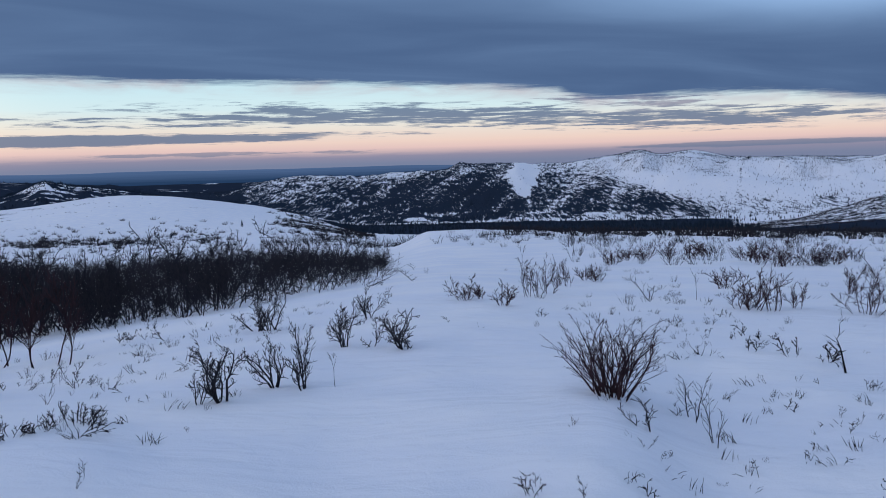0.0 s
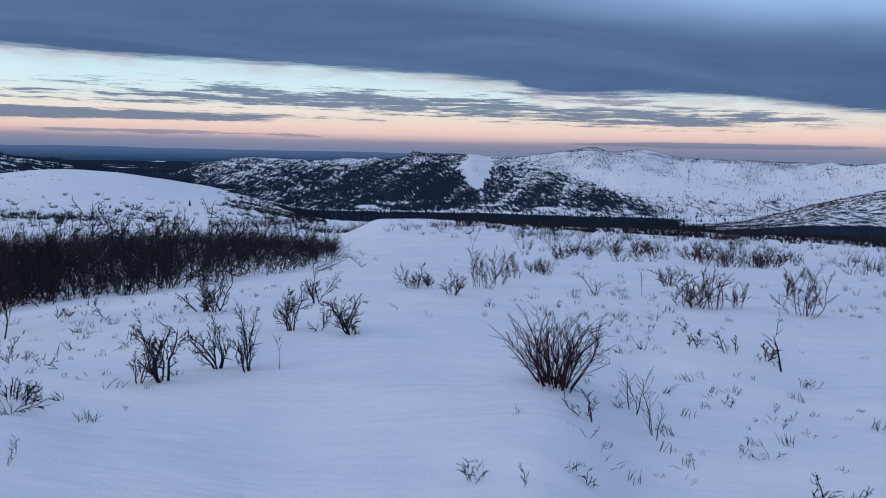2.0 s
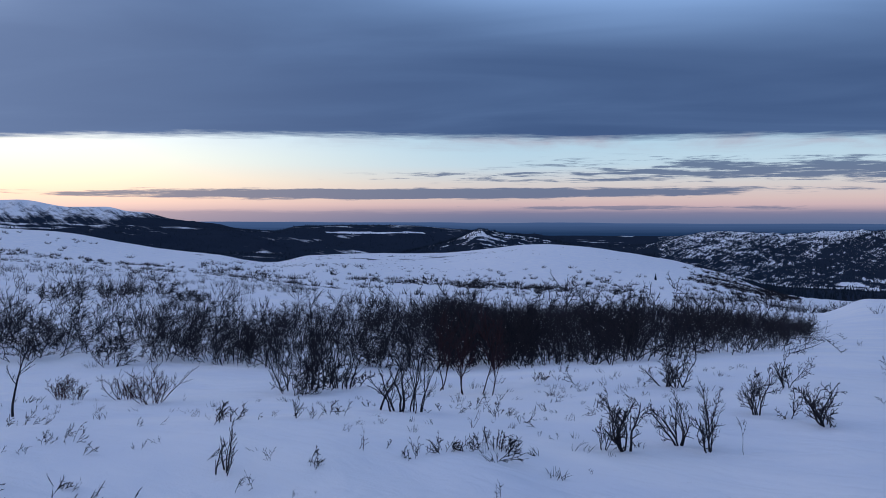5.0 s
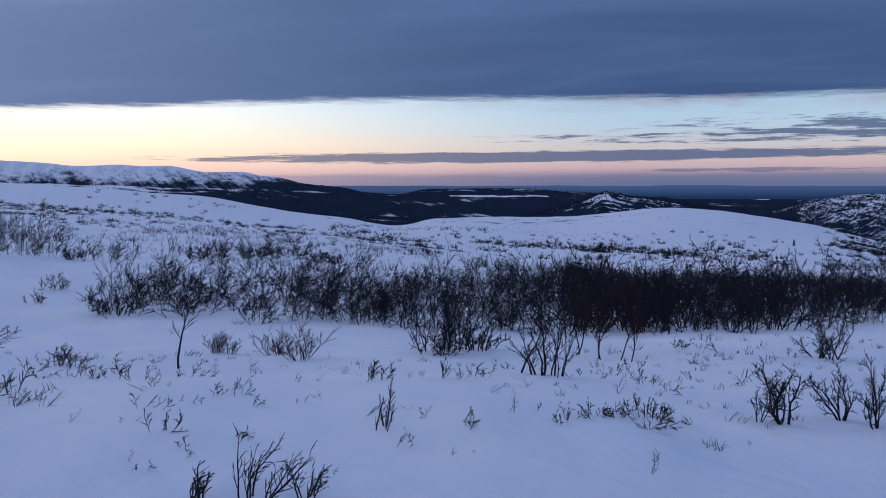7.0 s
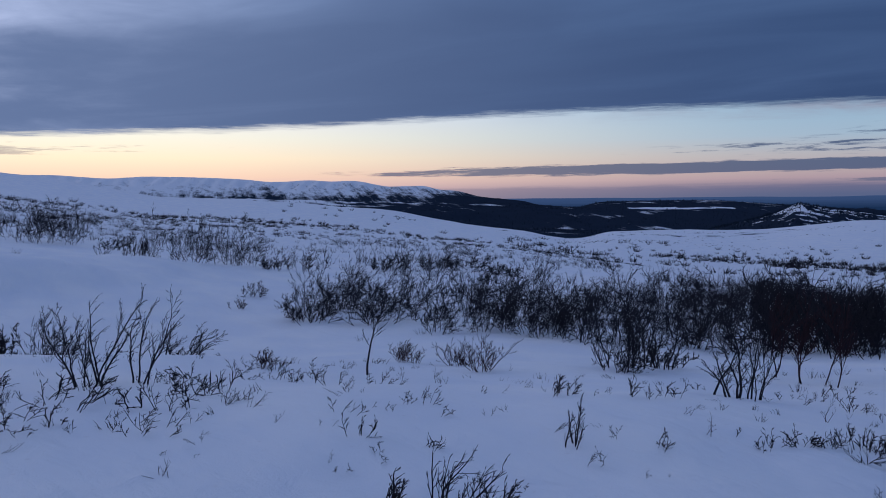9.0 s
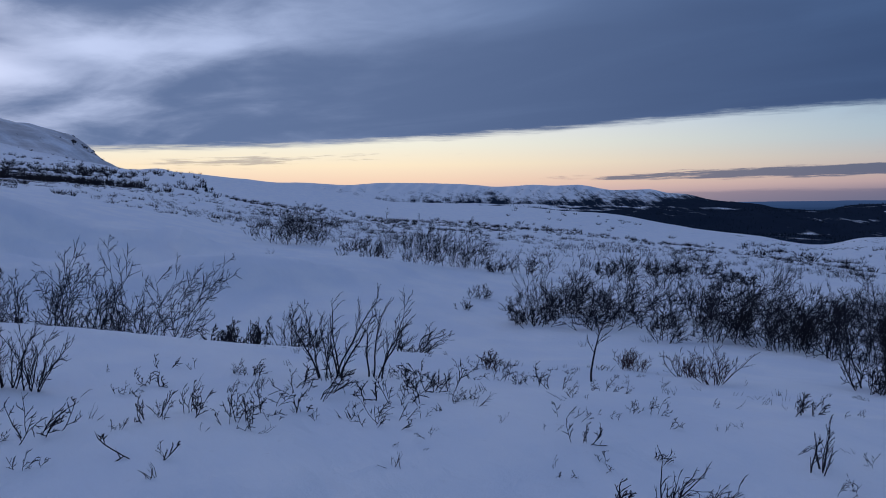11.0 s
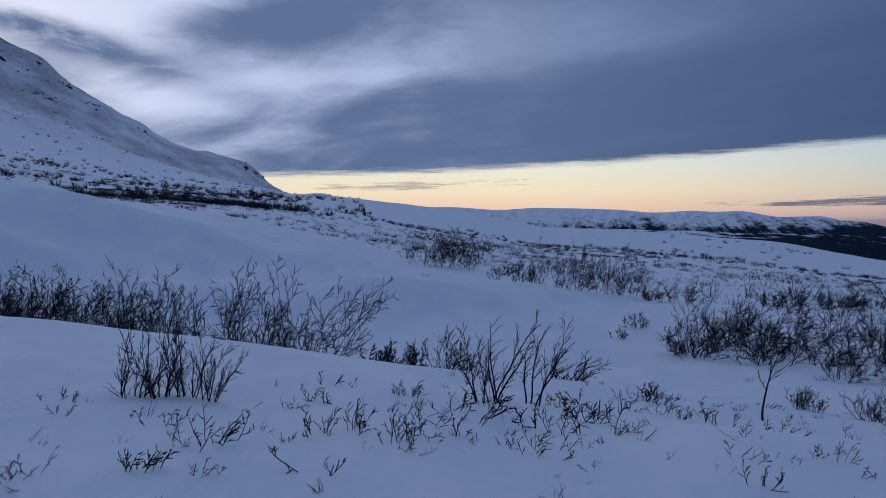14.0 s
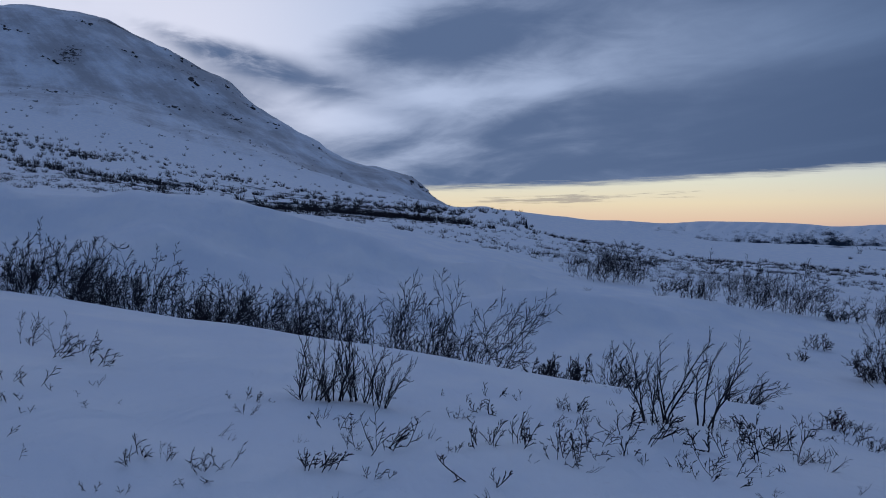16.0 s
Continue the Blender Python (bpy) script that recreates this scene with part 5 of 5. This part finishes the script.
scatter("upper_slope_scrub", 1700, (36, 80), (100, 185), lambda b, r, x, y, z: 0.12 + 0.88 * patchy(x, y, 13, 80, -0.06, 0.14), (0.3, 0.7), PALE_BARK, "low scrub thinning up the snowy slope", "scrub", 27, wide=0.9, kinds=CLUMPS)
scatter("thicket_fringe", 260, (26, 56), (40, 62), lambda b, r, x, y, z: patchy(x, y, 9, 94, -0.1, 0.1), (0.8, 1.5), BARK, "dark willow scrub along the top of the hollow", "scrub", 24)
scatter("terrace_scrub", 4200, (62, 119), (72, 158), lambda b, r, x, y, z: (0.25 + 0.75 * patchy(x, y, 11, 85)) * bump(b, 60, 80) * np.where(b < 88, 0.75, 0.65) * (1 - 0.5 * bump(91 - b, 0, 5) * bump(r, 95, 125)), (0.22, 0.55), BARK, "brown heath and scrub on the terrace below the mountain", "scrub", 15, wide=1.1, kinds=CLUMPS + TUFTS[:4])
scatter("contour_scrub", 900, (48, 84), (158, 205), lambda b, r, x, y, z: np.exp(-((r - 178 - 8 * np.sin(b * 0.7)) / 9) ** 2) * (0.35 + 0.65 * patchy(x, y, 16, 95)), (0.4, 1.0), BARK, "line of dark scrub along the slope", "scrub", 25, wide=1.2, kinds=DOMES)
scatter("knoll_heath", 2200, (18, 44), (290, 430), lambda b, r, x, y, z: patchy(x / 3, y, 10, 96, 0.0, 0.15) * bump(b, 19, 27) * 0.8, (0.16, 0.4), PALE_BARK, "low brown heath showing on the white knoll", "heath", 26, wide=1.8, kinds=DOMES)
scatter("ridge_scrub", 120, (40, 62), (185, 300), lambda b, r, x, y, z: 0.15 + 0.85 * patchy(x, y, 24, 86), (0.6, 1.3), BARK, "dark scrub along the rounded snow shoulder", "scrub", 16, wide=1.3, kinds=DOMES)
scatter("knoll_scrub", 4200, (6, 46), (150, 300), lambda b, r, x, y, z: (0.1 + 0.9 * patchy(x, y, 30, 87)) * np.exp(-((r - 236) / 16) ** 2) + 0.05, (0.8, 1.7), BARK, "line of scrub along the foot of the white knoll", "scrub", 17, wide=1.3, kinds=DOMES + SOLID)
scatter("knoll_flank_scrub", 2600, (5, 13), (250, 440), lambda b, r, x, y, z: bump(13 - b, 0, 4) * (0.15 + 0.85 * patchy(x, y, 24, 88)), (0.7, 1.6), BARK, "dark scrub on the flank of the knoll", "scrub", 18, wide=1.3, kinds=DOMES)
scatter("mountain_scrub", 8600, (82, 120), (150, 640), lambda b, r, x, y, z: np.clip((0.1 + 0.9 * patchy(x, y, 22, 89, -0.06, 0.14)) * (1 - 0.93 * bump(r, 230, 400)) + 0.03, 0, 1) * (0.15 + 0.85 * bump(b, 85, 92)), (0.8, 1.8), BARK, "dark scrub scattered up the snowy mountainside", "scrub", 19, wide=1.0, kinds=DOMES, bunch=1.3)
scatter("bank_foot_brush", 160, (-6, 12), (80, 150), lambda b, r, x, y, z: bump(b, 0, 5), (0.9, 1.6), BARK, "dark brush at the mouth of the hollow", "scrub", 20, wide=1.4)

# ---------------------------------------------------------------- woods far off


def cone_tree(tiers, sides, seed):
    g = random.Random(seed)
    verts, tri = [], []
    for k in range(tiers):
        base, top = k * 0.72 / tiers + 0.06, min((k + 1.7) * 0.72 / tiers + 0.22, 1.0)
        wide = 0.2 * (1 - 0.75 * k / tiers)
        n0 = len(verts)
        for s in range(sides):
            a = 2 * math.pi * (s + 0.5 * k) / sides
            w = wide * g.uniform(0.7, 1.25)
            verts.append((math.cos(a) * w, math.sin(a) * w, base + g.uniform(-0.04, 0.03)))
        verts.append((0, 0, top))
        tri += [(n0 + s, n0 + (s + 1) % sides, n0 + sides) for s in range(sides)]
    return np.array(verts), np.array(tri)


CONES = [cone_tree(2, 4, k) for k in range(5)]


def wooded(b, r, x, y, z):
    cover, _ = cover_of(x, y, z)
    return np.clip((cover - 0.2) * 1.25, 0.03, 1) * (0.4 + 0.6 * patchy(x, y, 60, 91))


scatter("valley_wood", 7000, (-37, 14), (560, 1720), lambda b, r, x, y, z: (0.25 + 0.75 * patchy(x, y, 70, 90)) * (1 - bump(-b, 18, 21) * bump(r, 940, 1000) * (1 - bump(r, 1420, 1500))) * (1 - 0.6 * bump(-b, 17, 20)), (3.5, 7), HAZY_NEEDLES, "dark spruce wood on the valley floor", "wood", 30, CONES)
scatter("flank_wood", 84000, (-32, 16), (1650, 2700), wooded, (2.4, 5.0), HAZY_NEEDLES, "spruces scattered over the far snowy flank", "wood", 31, CONES)
scatter("slope_wood", 22000, (-31, -10), (2150, 2700), lambda b, r, x, y, z: (0.06 + 0.94 * patchy((x - 0.5 * y) / 1.0, (y + 0.5 * x) / 3.0, 42, 98, -0.02, 0.16)) * (0.4 + 0.6 * bump(z, -80, -45)), (1.4, 2.8), HAZY_NEEDLES, "small dark spruces dotted over the white slope", "wood", 34, CONES)
scatter("hill_wood", 14000, (14, 62), (1050, 2800), wooded, (3, 5.5), HAZY_NEEDLES, "spruces over the dark lowland hills", "wood", 32, CONES)
scatter("spruce_stand", 900, (-21.5, -13), (940, 1120), lambda b, r, x, y, z: (0.3 + 0.7 * patchy(x, y, 40, 93)) * np.exp(-((b + 18.6) / 1.9) ** 2), (5, 10.5), HAZY_NEEDLES, "stand of dark spruces at the foot of the white slope", "wood", 35, CONES)
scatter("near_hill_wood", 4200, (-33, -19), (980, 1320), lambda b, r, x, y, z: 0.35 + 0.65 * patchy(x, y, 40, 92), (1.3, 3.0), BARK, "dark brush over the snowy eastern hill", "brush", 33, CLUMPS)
scatter("dome_wood", 5500, (16, 33), (1030, 1400), lambda b, r, x, y, z: 0.25 + 0.6 * patchy(x, y, 30, 99), (1.8, 4.2), HAZY_NEEDLES, "spruces speckling the snowy round hill", "wood", 36, CONES)


def spruce(seed, height):
    """A lone spruce: trunk and ragged whorls of drooping boughs."""
    g = random.Random(seed)
    root = new("spruce")
    trunk = Sticks(6)
    trunk.tube([Vector((0, 0, -0.1)), Vector((0, 0, height * 0.5)), Vector((0, 0, height))], [height * 0.022, height * 0.015, height * 0.004])
    part("trunk", trunk.mesh("trunk", BARK), root)
    crown = Sticks(4)
    for k in range(26):
        f = k / 26
        for s in range(6):
            a = g.uniform(0, 2 * math.pi)
            reach = height * 0.24 * (1 - f) ** 0.8 * g.uniform(0.6, 1.15) + 0.03
            z = height * (0.08 + 0.9 * f)
            tip = Vector((math.cos(a) * reach, math.sin(a) * reach, z - reach * 0.35))
            crown.tube([Vector((0, 0, z)), tip * 0.55 + Vector((0, 0, z * 0.45 - 0.02)), tip], [0.05 * height / 3, 0.06 * height / 3, 0.01])
    part("crown", crown.mesh("crown", HAZY_NEEDLES), root, "dark needle boughs with a painted haze-blue tint")
    return tagged(root, "small lone dark spruce on the snow", "tree", "lone spruces")


for k, (b, r, tall) in enumerate(((14.2, 272, 2.3), (18.9, 243, 2.1), (82.7, 193, 2.2))):
    stand(spruce(60 + k, tall), b, r)

# bare rocks on the mountain, by bearing, distance and width
CRAGS = ((106.6, 860, 6.5), (105.4, 852, 8), (103.7, 846, 6.5), (101.9, 828, 7), (100.4, 818, 5.5), (91.0, 756, 8), (109.3, 872, 6), (112.5, 876, 8), (112.3, 771.82, 6.5), (117, 737.03, 8.53), (114.4, 685.81, 7.89), (105.7, 711.93, 12.24), (103.6, 741.93, 6.38), (109.5, 726.04, 7.33), (106.6, 775.52, 6.71), (107.1, 642.59, 6.42), (114.6, 616.14, 6.16), (100.4, 699.57, 5.97), (101.9, 743.8, 7.43), (97.3, 688.61, 4.88), (90.8, 676.97, 7.65), (90.1, 680.52, 5.76), (107.9, 464.93, 2.64), (103.1, 669.83, 6.67), (113.3, 705.46, 5.09), (115.5, 530.72, 3.4),)


def crag(seed, width):
    """A broken outcrop: a jagged block cut by flat faces, sunk in the slope."""
    g = random.Random(seed)
    bm = bmesh.new()
    bmesh.ops.create_icosphere(bm, subdivisions=2, radius=0.5)
    cuts = [(Vector((g.gauss(0, 1), g.gauss(0, 1), g.gauss(0.2, 0.8))).normalized(), g.uniform(0.16, 0.36)) for _ in range(9)]
    long, thick, high = g.uniform(1.1, 1.9), g.uniform(0.6, 1.0), g.uniform(0.55, 1.0)
    for v in bm.verts:
        v.co *= g.uniform(0.6, 1.4)
        for way, reach in cuts:
            over = v.co.dot(way) - reach
            if over > 0:
                v.co -= way * over * 0.95
        v.co = Vector((v.co.x * width * long, v.co.y * width * thick, v.co.z * width * high))
    me = bpy.data.meshes.new("rock_outcrop")
    bm.to_mesh(me)
    bm.free()
    me.materials.append(ROCK)
    return tagged(new("rock_outcrop", me), "dark rock outcrop breaking through the snow", "rock", "rocks on the mountain")


for k, (b, r, width) in enumerate(CRAGS):
    g = random.Random(170 + k)
    for m in range(9):
        w = width * (0.7, 0.5, 0.42, 0.36, 0.3, 0.26, 0.22, 0.19, 0.16)[m]
        away = 0.035 * width * m ** 0.7
        stand(crag(70 + 11 * k + m, w), b + (g.gauss(0, 1) * away if m else 0), r + (g.gauss(0, 9) * away if m else 0), b - 30 + g.uniform(-40, 40))

# ---------------------------------------------------------------- dry grass and bits on the near snow
BLADES = []
for k in range(6):
    g = random.Random(1200 + k)
    one = Sticks(3)
    for c in range(5 + k):
        p = Vector((g.uniform(-0.5, 0.5), g.uniform(-0.5, 0.5), -0.05))
        d = Vector((g.gauss(0.05, 0.3), g.gauss(0.3, 0.35), 1.0)).normalized()
        tip = g.uniform(0.5, 1.0)
        one.tube([p, p + d * tip * 0.6, p + d * tip + WIND * 0.12], [0.022, 0.016, 0.006])
    BLADES.append(one)
BLADES = triangles(BLADES)
scatter("dry_grass", 1500, (-34, 112), (4.5, 17), lambda b, r, x, y, z: (0.05 + 0.95 * patchy(x, y, 2.2, 97, 0.06, 0.2)) * np.where((b > -9) & (b < 7), 0.08, 1) * np.where(b > 84, 0.35 * bump(9 - r, 0, 2), 1) * np.where(b < -10, 1, 0.75) * np.where((b > 10) & (b < 55), bump(15 - r, 0, 2), 1), (0.05, 0.12), PALE_BARK, "thin dry grass blades showing through the snow", "grass", 40, kinds=BLADES, wide=1.4)
